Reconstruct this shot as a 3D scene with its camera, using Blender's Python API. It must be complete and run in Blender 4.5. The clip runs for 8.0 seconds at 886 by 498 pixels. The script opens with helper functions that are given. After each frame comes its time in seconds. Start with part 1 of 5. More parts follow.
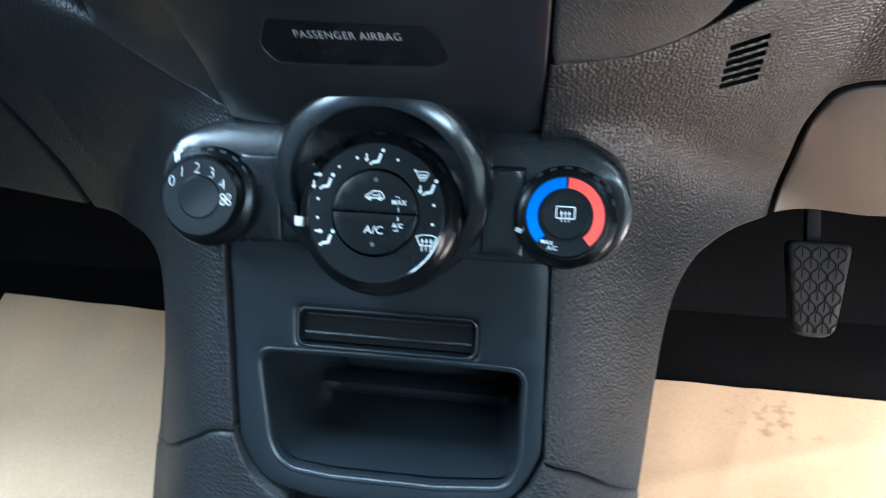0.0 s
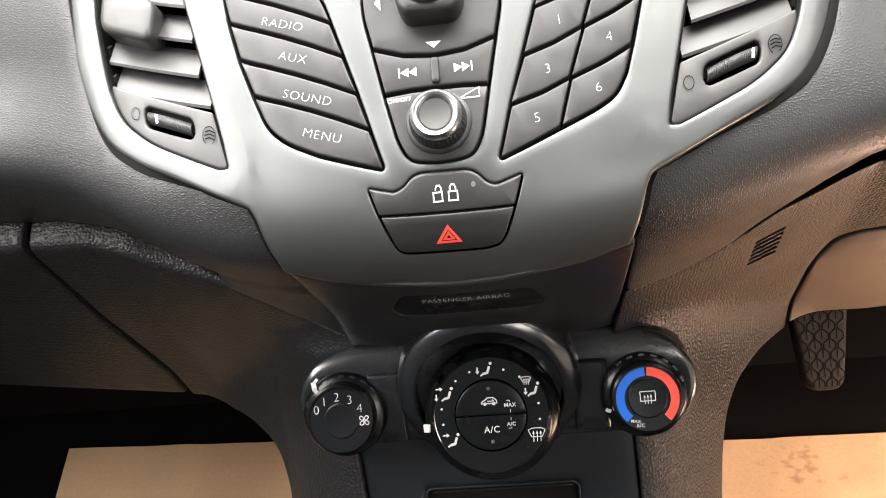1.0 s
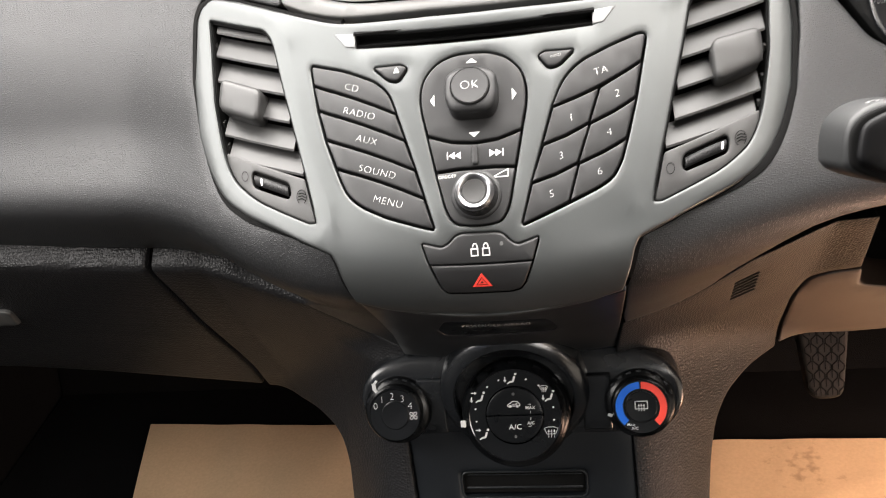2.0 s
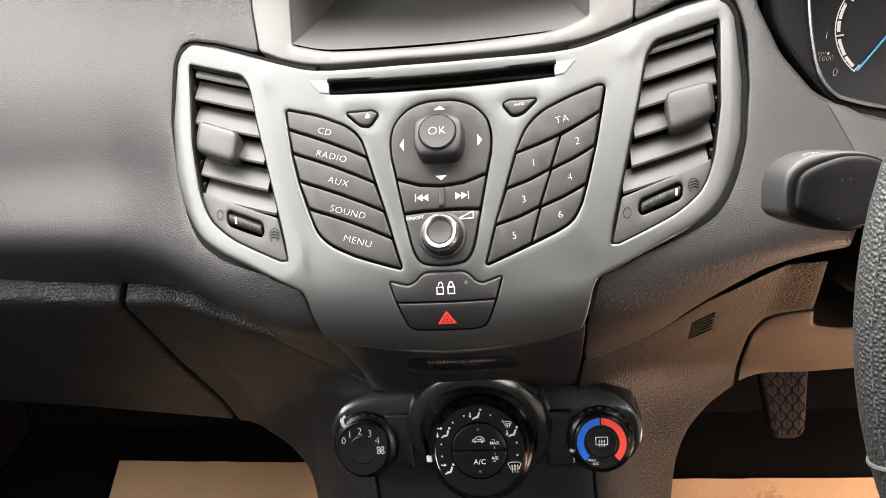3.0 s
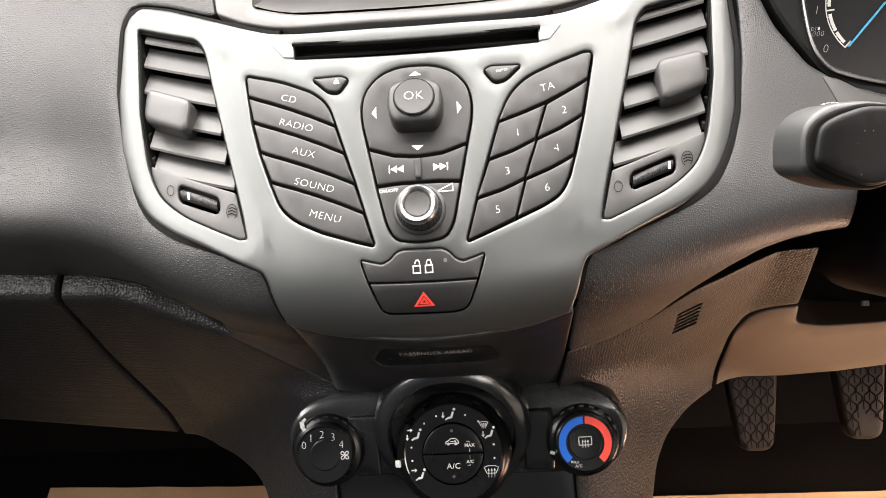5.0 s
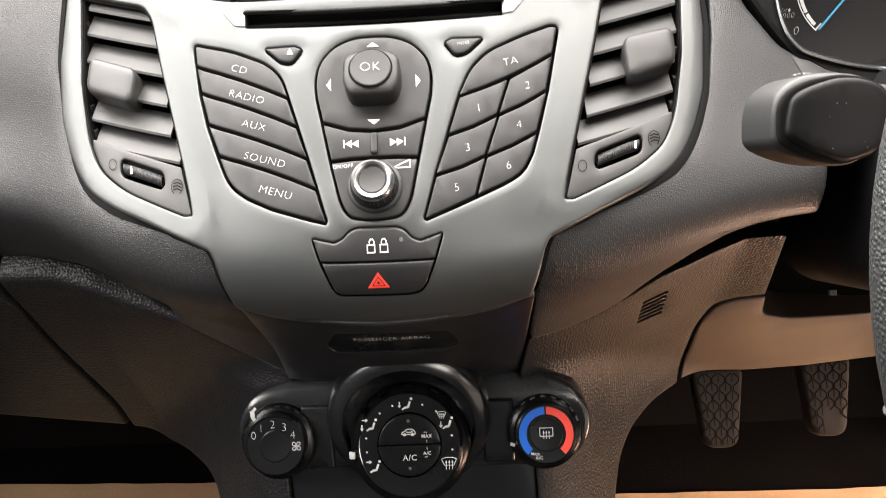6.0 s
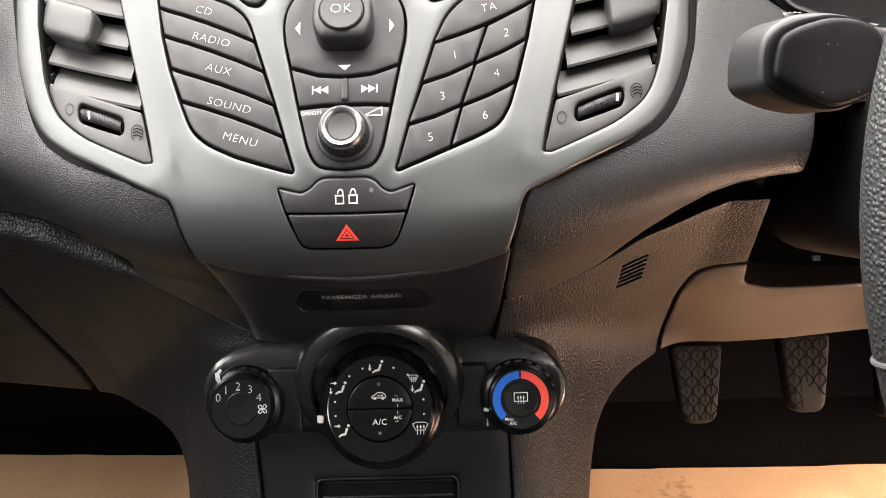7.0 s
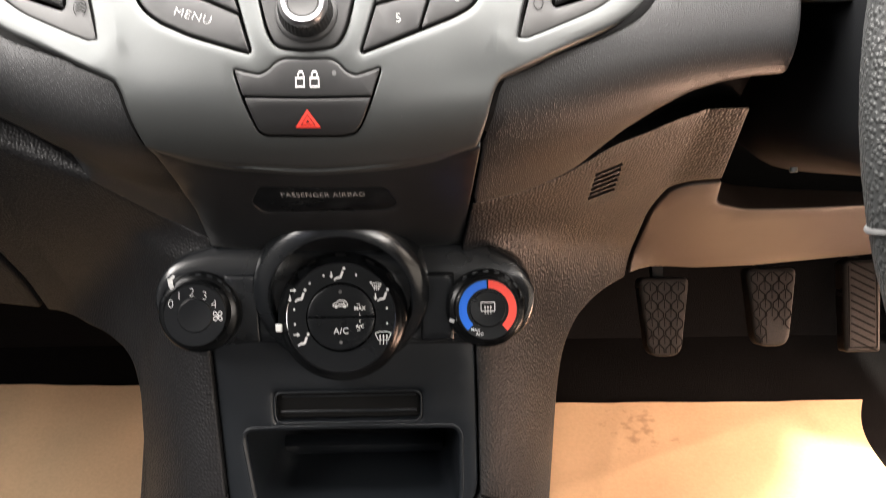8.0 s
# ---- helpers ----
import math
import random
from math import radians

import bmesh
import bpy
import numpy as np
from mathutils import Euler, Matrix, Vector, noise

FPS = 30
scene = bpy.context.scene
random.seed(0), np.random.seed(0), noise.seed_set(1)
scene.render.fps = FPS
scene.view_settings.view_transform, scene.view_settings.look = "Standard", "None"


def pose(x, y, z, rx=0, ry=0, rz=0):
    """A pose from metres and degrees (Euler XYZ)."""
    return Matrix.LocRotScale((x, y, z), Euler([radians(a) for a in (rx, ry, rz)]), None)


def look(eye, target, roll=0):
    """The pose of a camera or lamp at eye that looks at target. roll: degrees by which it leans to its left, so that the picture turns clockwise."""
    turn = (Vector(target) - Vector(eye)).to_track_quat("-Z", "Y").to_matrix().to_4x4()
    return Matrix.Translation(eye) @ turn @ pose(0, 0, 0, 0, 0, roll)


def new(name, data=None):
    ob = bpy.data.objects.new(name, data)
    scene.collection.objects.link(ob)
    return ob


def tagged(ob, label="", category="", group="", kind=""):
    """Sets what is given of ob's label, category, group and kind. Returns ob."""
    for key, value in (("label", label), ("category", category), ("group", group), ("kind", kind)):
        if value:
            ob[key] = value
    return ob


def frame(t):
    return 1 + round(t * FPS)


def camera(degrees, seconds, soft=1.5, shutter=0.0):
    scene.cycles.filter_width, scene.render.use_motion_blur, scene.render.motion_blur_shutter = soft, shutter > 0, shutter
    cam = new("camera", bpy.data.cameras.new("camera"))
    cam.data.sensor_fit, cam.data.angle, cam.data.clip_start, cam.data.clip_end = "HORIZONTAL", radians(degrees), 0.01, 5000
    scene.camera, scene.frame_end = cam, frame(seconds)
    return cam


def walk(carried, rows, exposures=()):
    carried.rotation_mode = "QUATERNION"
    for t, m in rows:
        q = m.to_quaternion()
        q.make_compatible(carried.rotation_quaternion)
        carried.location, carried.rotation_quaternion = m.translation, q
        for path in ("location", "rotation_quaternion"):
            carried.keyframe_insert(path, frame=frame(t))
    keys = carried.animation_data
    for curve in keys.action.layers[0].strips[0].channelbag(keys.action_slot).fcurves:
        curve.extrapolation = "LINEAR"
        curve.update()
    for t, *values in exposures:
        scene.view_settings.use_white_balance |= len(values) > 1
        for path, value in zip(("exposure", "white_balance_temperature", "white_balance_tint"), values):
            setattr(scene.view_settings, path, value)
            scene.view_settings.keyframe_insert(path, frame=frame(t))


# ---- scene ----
cam = camera(54.7, 8.0, soft=0.9, shutter=0.3)
PATH = [
    (0, (0.082, 0.115, 0.568), (-0.204, 1.763, -0.528), -1.6),
    (0.1, (0.067, 0.116, 0.578), (-0.195, 1.762, -0.528), -3.4),
    (0.2, (0.057, 0.115, 0.593), (-0.199, 1.759, -0.518), -5.7),
    (0.3, (0.049, 0.117, 0.608), (-0.205, 1.733, -0.544), -7.6),
    (0.5, (0.038, 0.116, 0.631), (-0.173, 1.743, -0.512), -7.5),
    (0.7, (0.032, 0.108, 0.652), (-0.156, 1.799, -0.4), -7.3),
    (0.8, (0.032, 0.105, 0.665), (-0.16, 1.803, -0.374), -8.0),
    (1, (0.033, 0.09, 0.685), (-0.182, 1.78, -0.363), -8.8),
    (1.2, (0.03, 0.069, 0.699), (-0.178, 1.751, -0.362), -7.9),
    (1.5, (0.032, 0.042, 0.72), (-0.239, 1.736, -0.308), -8.1),
    (1.8, (0.044, 0.024, 0.749), (-0.287, 1.705, -0.282), -9.3),
    (2, (0.053, 0.017, 0.764), (-0.275, 1.679, -0.299), -9.4),
    (2.2, (0.061, 0.012, 0.774), (-0.26, 1.676, -0.288), -8.9),
    (3.3, (0.06, -0.005, 0.77), (-0.2, 1.723, -0.202), -7.4),
    (3.5, (0.057, -0.01, 0.767), (-0.203, 1.719, -0.203), -7.4),
    (4, (0.039, -0.008, 0.75), (-0.179, 1.72, -0.234), -7.2),
    (4.5, (0.038, -0.001, 0.736), (-0.156, 1.756, -0.201), -5.6),
    (4.7, (0.037, 0.008, 0.732), (-0.128, 1.771, -0.199), -5.5),
    (5.8, (0.044, 0.038, 0.721), (-0.038, 1.799, -0.223), -4.0),
    (6, (0.043, 0.033, 0.711), (-0.022, 1.8, -0.225), -3.5),
    (6.5, (0.045, 0.039, 0.698), (0.001, 1.79, -0.267), -2.7),
    (7, (0.047, 0.041, 0.691), (0.02, 1.789, -0.28), -2.1),
    (7.5, (0.047, 0.041, 0.681), (0.051, 1.783, -0.3), -1.4),
    (7.7, (0.046, 0.038, 0.674), (0.072, 1.774, -0.318), -1.0),
    (7.8, (0.044, 0.041, 0.669), (0.089, 1.768, -0.339), -0.6),
    (8, (0.046, 0.045, 0.658), (0.097, 1.738, -0.405), 0.2),
]
walk(cam, [(t, look(eye, target, roll)) for t, eye, target, roll in PATH],
     exposures=[(0.0, 2.8, 4600, -9), (0.5, 3.1, 4900, -8), (0.65, 3.0, 5200, -4), (0.9, 2.52, 6900, 10), (1.5, 1.99, 7000, 11), (2.0, 1.82, 7000, 11), (2.2, 1.92, 7000, 11), (3.5, 1.98, 7100, 12), (4.5, 2.08, 7100, 12), (6.0, 1.95, 7100, 12), (7.0, 1.92, 7100, 12), (7.5, 2.2, 7100, 12), (8.0, 2.23, 7100, 12)])


# ---- world, sun, exposure ----
world = bpy.data.worlds.new("sky")
scene.world = world
world.use_nodes = True
wt = world.node_tree
sky = wt.nodes.new("ShaderNodeTexSky")
sky.sky_type = "NISHITA"
sky.sun_disc = False
sky.air_density, sky.dust_density, sky.ozone_density = 0.6, 6.0, 0.4
sky.sun_elevation = radians(42)
sky.sun_rotation = radians(143)
wt.nodes["Background"].inputs["Strength"].default_value = 0.06
wt.links.new(sky.outputs["Color"], wt.nodes["Background"].inputs["Color"])

sun = new("sun", bpy.data.lights.new("sun", "SUN"))
sun.data.energy, sun.data.angle, sun.data.color = 4.3, radians(3.0), (1.0, 0.93, 0.82)
sun.matrix_world = look((0.52 + 1.2, 0.62 - 1.6, 1.80), (0.52, 0.62, 0.0))


def area_lamp(name, at, target, w, h, power, color, spread=180):
    """An area lamp: sky light in the opening of a window, or added warm fill."""
    ob = new(name, bpy.data.lights.new(name, "AREA"))
    ob.data.shape, ob.data.size, ob.data.size_y, ob.data.energy, ob.data.color = "RECTANGLE", w, h, power, color
    ob.data.spread = radians(spread)
    ob.matrix_world = look(at, target)
    return ob


# Added warm fill from the doorway side, brightening the driver's paper.
area_lamp("doorway_fill_light", (0.695, 0.50, 0.15), (0.35, 0.64, 0.02), 0.40, 0.15, 0.42, (1.0, 0.66, 0.50), 66)
# Added upward fill standing in for warm bounce on the knee trim and bolster.
area_lamp("low_fill_light", (0.69, 0.40, 0.05), (0.31, 0.50, 0.45), 0.40, 0.12, 0.25, (1.0, 0.64, 0.48), 62)
area_lamp("windscreen_light", (0.0, 0.60, 1.06), (0.0, 0.20, 0.30), 1.25, 0.85, 19.0, (0.98, 0.985, 1.0))
area_lamp("passenger_window_light", (-0.69, 0.24, 1.0), (-0.1, 0.5, 0.3), 0.75, 0.30, 2.9, (0.98, 0.985, 1.0))
area_lamp("rear_side_window_light", (0.69, -0.62, 1.03), (0.0, 0.5, 0.2), 0.62, 0.20, 1.6, (0.94, 0.97, 1.0))


# ---- materials ----
def nodes(name):
    m = bpy.data.materials.new(name)
    m.use_nodes = True
    return m, m.node_tree, m.node_tree.nodes["Principled BSDF"]


def mat(name, color, rough=0.5, metal=0.0, grain=0.0, scale=400.0, wear=0.06, kind="noise", spec=0.5, coat=0.0, dust=0.0):
    """A procedural surface: two scales of colour and gloss variation and a fine relief."""
    m, t, b = nodes(name)
    b.inputs["Metallic"].default_value = metal
    b.inputs["Specular IOR Level"].default_value = spec
    b.inputs["Coat Weight"].default_value = coat
    b.inputs["Coat Roughness"].default_value = 0.08
    co = t.nodes.new("ShaderNodeTexCoord")
    big = t.nodes.new("ShaderNodeTexNoise")
    big.inputs["Scale"].default_value = 14.0
    big.inputs["Detail"].default_value = 6.0
    t.links.new(co.outputs["Object"], big.inputs["Vector"])
    fine = t.nodes.new("ShaderNodeTexNoise")
    fine.inputs["Scale"].default_value = scale
    fine.inputs["Detail"].default_value = 3.0
    t.links.new(co.outputs["Object"], fine.inputs["Vector"])
    add = t.nodes.new("ShaderNodeMath")
    add.operation = "MULTIPLY_ADD"
    add.inputs[1].default_value = 0.5
    t.links.new(fine.outputs["Fac"], add.inputs[0])
    half = t.nodes.new("ShaderNodeMath")
    half.operation = "MULTIPLY"
    half.inputs[1].default_value = 0.5
    t.links.new(big.outputs["Fac"], half.inputs[0])
    t.links.new(half.outputs[0], add.inputs[2])
    ramp = t.nodes.new("ShaderNodeMapRange")
    ramp.inputs["From Min"].default_value, ramp.inputs["From Max"].default_value = 0.3, 0.7
    ramp.inputs["To Min"].default_value, ramp.inputs["To Max"].default_value = 1 - wear * 2, 1 + wear * 2
    t.links.new(add.outputs[0], ramp.inputs["Value"])
    tint = t.nodes.new("ShaderNodeVectorMath")
    tint.operation = "SCALE"
    tint.inputs[0].default_value = color
    t.links.new(ramp.outputs[0], tint.inputs["Scale"])
    out = tint.outputs[0]
    if dust:
        spots = t.nodes.new("ShaderNodeTexVoronoi")
        spots.inputs["Scale"].default_value = 260.0
        t.links.new(co.outputs["Object"], spots.inputs["Vector"])
        near = t.nodes.new("ShaderNodeMath")
        near.operation = "LESS_THAN"
        near.inputs[1].default_value = 0.05
        t.links.new(spots.outputs["Distance"], near.inputs[0])
        patch = t.nodes.new("ShaderNodeMath")
        patch.operation = "GREATER_THAN"
        patch.inputs[1].default_value = 0.62
        t.links.new(big.outputs["Fac"], patch.inputs[0])
        both = t.nodes.new("ShaderNodeMath")
        both.operation = "MULTIPLY"
        t.links.new(near.outputs[0], both.inputs[0])
        t.links.new(patch.outputs[0], both.inputs[1])
        amount = t.nodes.new("ShaderNodeMath")
        amount.operation = "MULTIPLY"
        amount.inputs[1].default_value = dust
        t.links.new(both.outputs[0], amount.inputs[0])
        mix = t.nodes.new("ShaderNodeMix")
        mix.data_type = "RGBA"
        t.links.new(amount.outputs[0], mix.inputs["Factor"])
        t.links.new(out, mix.inputs["A"])
        mix.inputs["B"].default_value = (0.55, 0.52, 0.48, 1)
        out = mix.outputs["Result"]
    t.links.new(out, b.inputs["Base Color"])
    rr = t.nodes.new("ShaderNodeMapRange")
    rr.inputs["From Min"].default_value, rr.inputs["From Max"].default_value = 0.3, 0.7
    rr.inputs["To Min"].default_value, rr.inputs["To Max"].default_value = max(rough - 0.06, 0.02), min(rough + 0.06, 1)
    t.links.new(big.outputs["Fac"], rr.inputs["Value"])
    t.links.new(rr.outputs[0], b.inputs["Roughness"])
    if grain:
        bump = t.nodes.new("ShaderNodeBump")
        bump.inputs["Distance"].default_value = 0.001
        bump.inputs["Strength"].default_value = grain
        if kind == "noise":
            src = fine.outputs["Fac"]
        else:
            cell = t.nodes.new("ShaderNodeTexVoronoi")
            cell.feature = "F1"
            cell.inputs["Scale"].default_value = scale
            cell.inputs["Randomness"].default_value = 0.65
            warp = t.nodes.new("ShaderNodeVectorMath")
            warp.operation = "MULTIPLY_ADD"
            warp.inputs[1].default_value = (0.0002, 0.0002, 0.0002)
            wn = t.nodes.new("ShaderNodeTexNoise")
            wn.inputs["Scale"].default_value = scale * 0.35
            t.links.new(co.outputs["Object"], wn.inputs["Vector"])
            t.links.new(wn.outputs["Color"], warp.inputs[0])
            t.links.new(co.outputs["Object"], warp.inputs[2])
            t.links.new(warp.outputs[0], cell.inputs["Vector"])
            dome_ = t.nodes.new("ShaderNodeMapRange")
            dome_.interpolation_type = "SMOOTHSTEP"
            dome_.inputs["From Min"].default_value, dome_.inputs["From Max"].default_value = (0.10, 0.48) if kind == "dots" else (0.0, 0.72)
            dome_.inputs["To Min"].default_value, dome_.inputs["To Max"].default_value = 1.0, 0.0
            t.links.new(cell.outputs["Distance"], dome_.inputs["Value"])
            src = dome_.outputs[0]
        t.links.new(src, bump.inputs["Height"])
        t.links.new(bump.outputs[0], b.inputs["Normal"])
    return m


M_PAD = mat("grained_dash_plastic", (0.0232, 0.0236, 0.0246), 0.43, 0, 0.33, 940, 0.10, "dots", dust=0.25, spec=0.37)
M_TRIM = mat("fine_grained_lower_plastic", (0.0146, 0.0144, 0.0152), 0.42, 0, 0.34, 540, 0.10, "leather", spec=0.24)
M_BOLSTER = mat("smooth_lower_plastic", (0.070, 0.052, 0.043), 0.46, 0, 0.08, 1500, 0.04)
M_HOOD = mat("smooth_hood_plastic", (0.085, 0.085, 0.083), 0.46, 0, 0.06, 1500, 0.04, dust=0.2)
M_LED = mat("unlit_led", (0.10, 0.10, 0.10), 0.3)
M_SILVER = mat("satin_silver_paint", (0.079, 0.0835, 0.0835), 0.41, 0.60, 0.03, 2500, 0.03, dust=0.2)
M_BEZEL = mat("bright_silver_paint", (0.20, 0.205, 0.205), 0.4, 0.4, 0.01, 2500, 0.02)
M_BUTTON = mat("soft_black_button", (0.0175, 0.0175, 0.0180), 0.44, 0, 0.05, 2600, 0.05, dust=0.15, spec=0.38)
M_SLAT = mat("matt_vent_plastic", (0.029, 0.0288, 0.0285), 0.5, 0, 0.06, 2000, 0.05, dust=0.15)
# For black parts and marks, and for sheets that paint shade into gaps.
M_DARK = mat("matt_black", (0.007, 0.007, 0.007), 0.8, spec=0.05)
M_GLOSS = mat("gloss_black", (0.005, 0.005, 0.006), 0.08, 0, 0.0, 400, 0.05, coat=0.6)
M_RIM = mat("dial_rim_black", (0.004, 0.0045, 0.005), 0.24, 0, 0.0, 400, 0.05, spec=0.25)
M_SATIN = mat("satin_black", (0.0112, 0.0126, 0.0144), 0.23, 0, 0.03, 2500, 0.06, spec=0.85)
M_STRIP = mat("dark_strip_plastic", (0.0145, 0.0150, 0.0162), 0.36, 0, 0.03, 2000, 0.05, spec=0.5)
M_FACE = mat("dial_face", (0.0062, 0.0070, 0.0080), 0.3, spec=0.28)
M_CONSOLE = mat("console_panel", (0.0092, 0.0112, 0.0138), 0.36, 0, 0.04, 2200, 0.04)
M_PRINT = mat("white_print", (0.62, 0.62, 0.61), 0.5, wear=0.02)
M_GREYPRINT = mat("grey_print", (0.36, 0.36, 0.36), 0.5, wear=0.02)
M_RED = mat("red_print", (0.75, 0.055, 0.04), 0.45, wear=0.02)
M_BLUE = mat("blue_print", (0.0, 0.12, 0.60), 0.4, wear=0.02)
M_REDRING = mat("red_ring", (0.78, 0.06, 0.04), 0.4, wear=0.02)
M_CHROME = mat("chrome", (0.46, 0.46, 0.47), 0.26, 1.0, wear=0.06)
M_PAPER = mat("kraft_paper", (0.57, 0.40, 0.25), 0.8, 0, 0.05, 300, 0.05)
M_PAPER_STAINED = mat("stained_kraft_paper", (0.57, 0.40, 0.25), 0.8, 0, 0.05, 300, 0.05)
pt = M_PAPER_STAINED.node_tree
pb = pt.nodes["Principled BSDF"]
clean = pb.inputs["Base Color"].links[0].from_socket
p_co = pt.nodes.new("ShaderNodeTexCoord")
p_off = pt.nodes.new("ShaderNodeVectorMath")
p_off.operation = "DISTANCE"
p_off.inputs[1].default_value = (0.272, 0.708, 0.018)
pt.links.new(p_co.outputs["Object"], p_off.inputs[0])
p_fall = pt.nodes.new("ShaderNodeMapRange")
p_fall.inputs["From Min"].default_value, p_fall.inputs["From Max"].default_value = 0.01, 0.07
p_fall.inputs["To Min"].default_value, p_fall.inputs["To Max"].default_value = 0.13, -0.16
pt.links.new(p_off.outputs["Value"], p_fall.inputs["Value"])
p_n = pt.nodes.new("ShaderNodeTexNoise")
p_n.inputs["Scale"].default_value, p_n.inputs["Detail"].default_value = 85.0, 5.0
pt.links.new(p_co.outputs["Object"], p_n.inputs["Vector"])
p_add = pt.nodes.new("ShaderNodeMath")
pt.links.new(p_n.outputs["Fac"], p_add.inputs[0])
pt.links.new(p_fall.outputs[0], p_add.inputs[1])
p_step = pt.nodes.new("ShaderNodeMapRange")
p_step.inputs["From Min"].default_value, p_step.inputs["From Max"].default_value = 0.61, 0.76
p_step.inputs["To Max"].default_value = 0.45
pt.links.new(p_add.outputs[0], p_step.inputs["Value"])
p_mix = pt.nodes.new("ShaderNodeMix")
p_mix.data_type = "RGBA"
p_mix.inputs["B"].default_value = (0.16, 0.085, 0.045, 1)
pt.links.new(p_step.outputs[0], p_mix.inputs["Factor"])
pt.links.new(clean, p_mix.inputs["A"])
pt.links.new(p_mix.outputs["Result"], pb.inputs["Base Color"])
M_CARPET = mat("black_carpet", (0.0040, 0.0040, 0.0043), 0.95, 0, 0.8, 900, 0.25, spec=0.05)
M_RUBBER = mat("worn_pedal_rubber", (0.0150, 0.0135, 0.0130), 0.62, 0, 0.2, 1000, 0.25, spec=0.2)
M_LEATHER = mat("wheel_leather", (0.022, 0.0235, 0.0235), 0.5, 0, 0.45, 620, 0.12, "leather")
M_THREAD = mat("grey_thread", (0.05, 0.05, 0.05), 0.8)
M_SHROUD = mat("black_shroud", (0.0070, 0.0076, 0.0086), 0.6, 0, 0.1, 1200, 0.05, spec=0.18)
M_STALK = mat("stalk_plastic", (0.022, 0.0225, 0.023), 0.42, 0, 0.04, 2000, 0.05, dust=0.3, spec=0.3)
M_PADDLE = mat("dark_stalk_paddle", (0.0055, 0.0055, 0.0060), 0.5, 0, 0.05, 2000, 0.06, dust=0.5, spec=0.16)
M_CLUSTER = mat("cluster_face", (0.004, 0.004, 0.005), 0.3, spec=0.12)
M_DIALPRINT = mat("dial_print", (0.36, 0.36, 0.36), 0.5, wear=0.02)
M_NEEDLE = mat("cyan_needle", (0.02, 0.19, 0.30), 0.4)
M_LINING = mat("cabin_lining", (0.12, 0.118, 0.115), 0.9, 0, 0.2, 500, 0.05)
M_SHELL = mat("cabin_shell", (0.075, 0.075, 0.076), 0.9, 0, 0.1, 300, 0.05, spec=0.1)
M_OUTSIDE = mat("forecourt_asphalt", (0.16, 0.155, 0.15), 0.9, 0, 0.4, 60, 0.15)


# ---- building tools ----


def loop(pts, r=1.0, step=5.0):
    """A closed outline with rounded corners: points (u, v) or (u, v, radius), all in millimetres; gives metres."""
    out, n = [], len(pts)
    for i in range(n):
        p, a, b = Vector(pts[i][:2]), Vector(pts[i - 1][:2]), Vector(pts[(i + 1) % n][:2])
        rad = pts[i][2] if len(pts[i]) > 2 else r
        la, lb = (a - p).length, (b - p).length
        k = min(rad, la * 0.48, lb * 0.48)
        q0, q1 = p + (a - p) / la * k, p + (b - p) / lb * k
        m = 2 if k < 0.6 else (4 if k < 4 else 7)
        for j in range(m + 1):
            w = j / m
            out.append((1 - w) ** 2 * q0 + 2 * w * (1 - w) * p + w * w * q1)
    res = []
    for i in range(len(out)):
        a, b = out[i], out[(i + 1) % len(out)]
        d = (b - a).length
        if d < 1e-4:
            continue
        k = max(1, int(math.ceil(d / step)))
        res += [a + (b - a) * (j / k) for j in range(k)]
    if sum(a.x * b.y - b.x * a.y for a, b in zip(res, res[1:] + res[:1])) < 0:
        res.reverse()
    return [(p.x / 1000, p.y / 1000) for p in res]


def circle(u, v, r, n=48):
    return [((u + r * math.cos(2 * math.pi * i / n)) / 1000, (v + r * math.sin(2 * math.pi * i / n)) / 1000) for i in range(n)]


def mirror(pts):
    return [(-p[0], *p[1:]) for p in pts]


class Field:
    """A surface given by its depth y over (x, z); out is the way off it."""
    def __init__(self, fn, slope):
        self.fn, self.out, self.k = fn, Vector((0, -math.cos(radians(slope)), math.sin(radians(slope)))), math.cos(radians(slope))

    def at(self, u, v, h=0.0):
        return Vector((u, self.fn(u, v), v)) + self.out * h


class Plane:
    """A flat face: origin, tilt back in degrees; u to the right, v up along it."""
    def __init__(self, origin, tilt, yaw=0.0):
        self.m = Matrix.Translation(origin) @ pose(0, 0, 0, 0, 0, yaw) @ pose(0, 0, 0, -tilt, 0, 0)
        self.out, self.k = self.m.to_3x3() @ Vector((0, -1, 0)), 1.0

    def at(self, u, v, h=0.0):
        return self.m @ Vector((u, -h, v))


def link(name, me, parent=None, label="", material=None):
    ob = new(name, me)
    if material:
        me.materials.append(material)
    if parent:
        ob.parent = parent
    if label:
        ob["label"] = label
    return ob


def finish(bm, name, smooth=35):
    me = bpy.data.meshes.new(name)
    for f in bm.faces:
        f.smooth = True
    for e in bm.edges:
        if len(e.link_faces) == 2 and e.calc_face_angle(0) > radians(smooth):
            e.smooth = False
    bm.to_mesh(me)
    bm.free()
    return me


def part(name, bm, material, parent, label=""):
    return link(name, finish(bm, name), parent, label, material)


def thing(name, at, label, category, group="", kind=""):
    ob = new(name)
    ob.location = at
    ob.empty_display_size = 0.02
    bpy.context.view_layer.update()
    tagged(ob, label, category, group, kind)
    return ob


def under(ob, parent):
    """Makes ob a part of parent without moving it."""
    ob.parent = parent
    top, m = parent, Matrix()
    while top:
        m = top.matrix_basis @ m if top.parent is None else top.matrix_parent_inverse @ top.matrix_basis @ m
        top = top.parent
    ob.matrix_parent_inverse = m.inverted()
    return ob


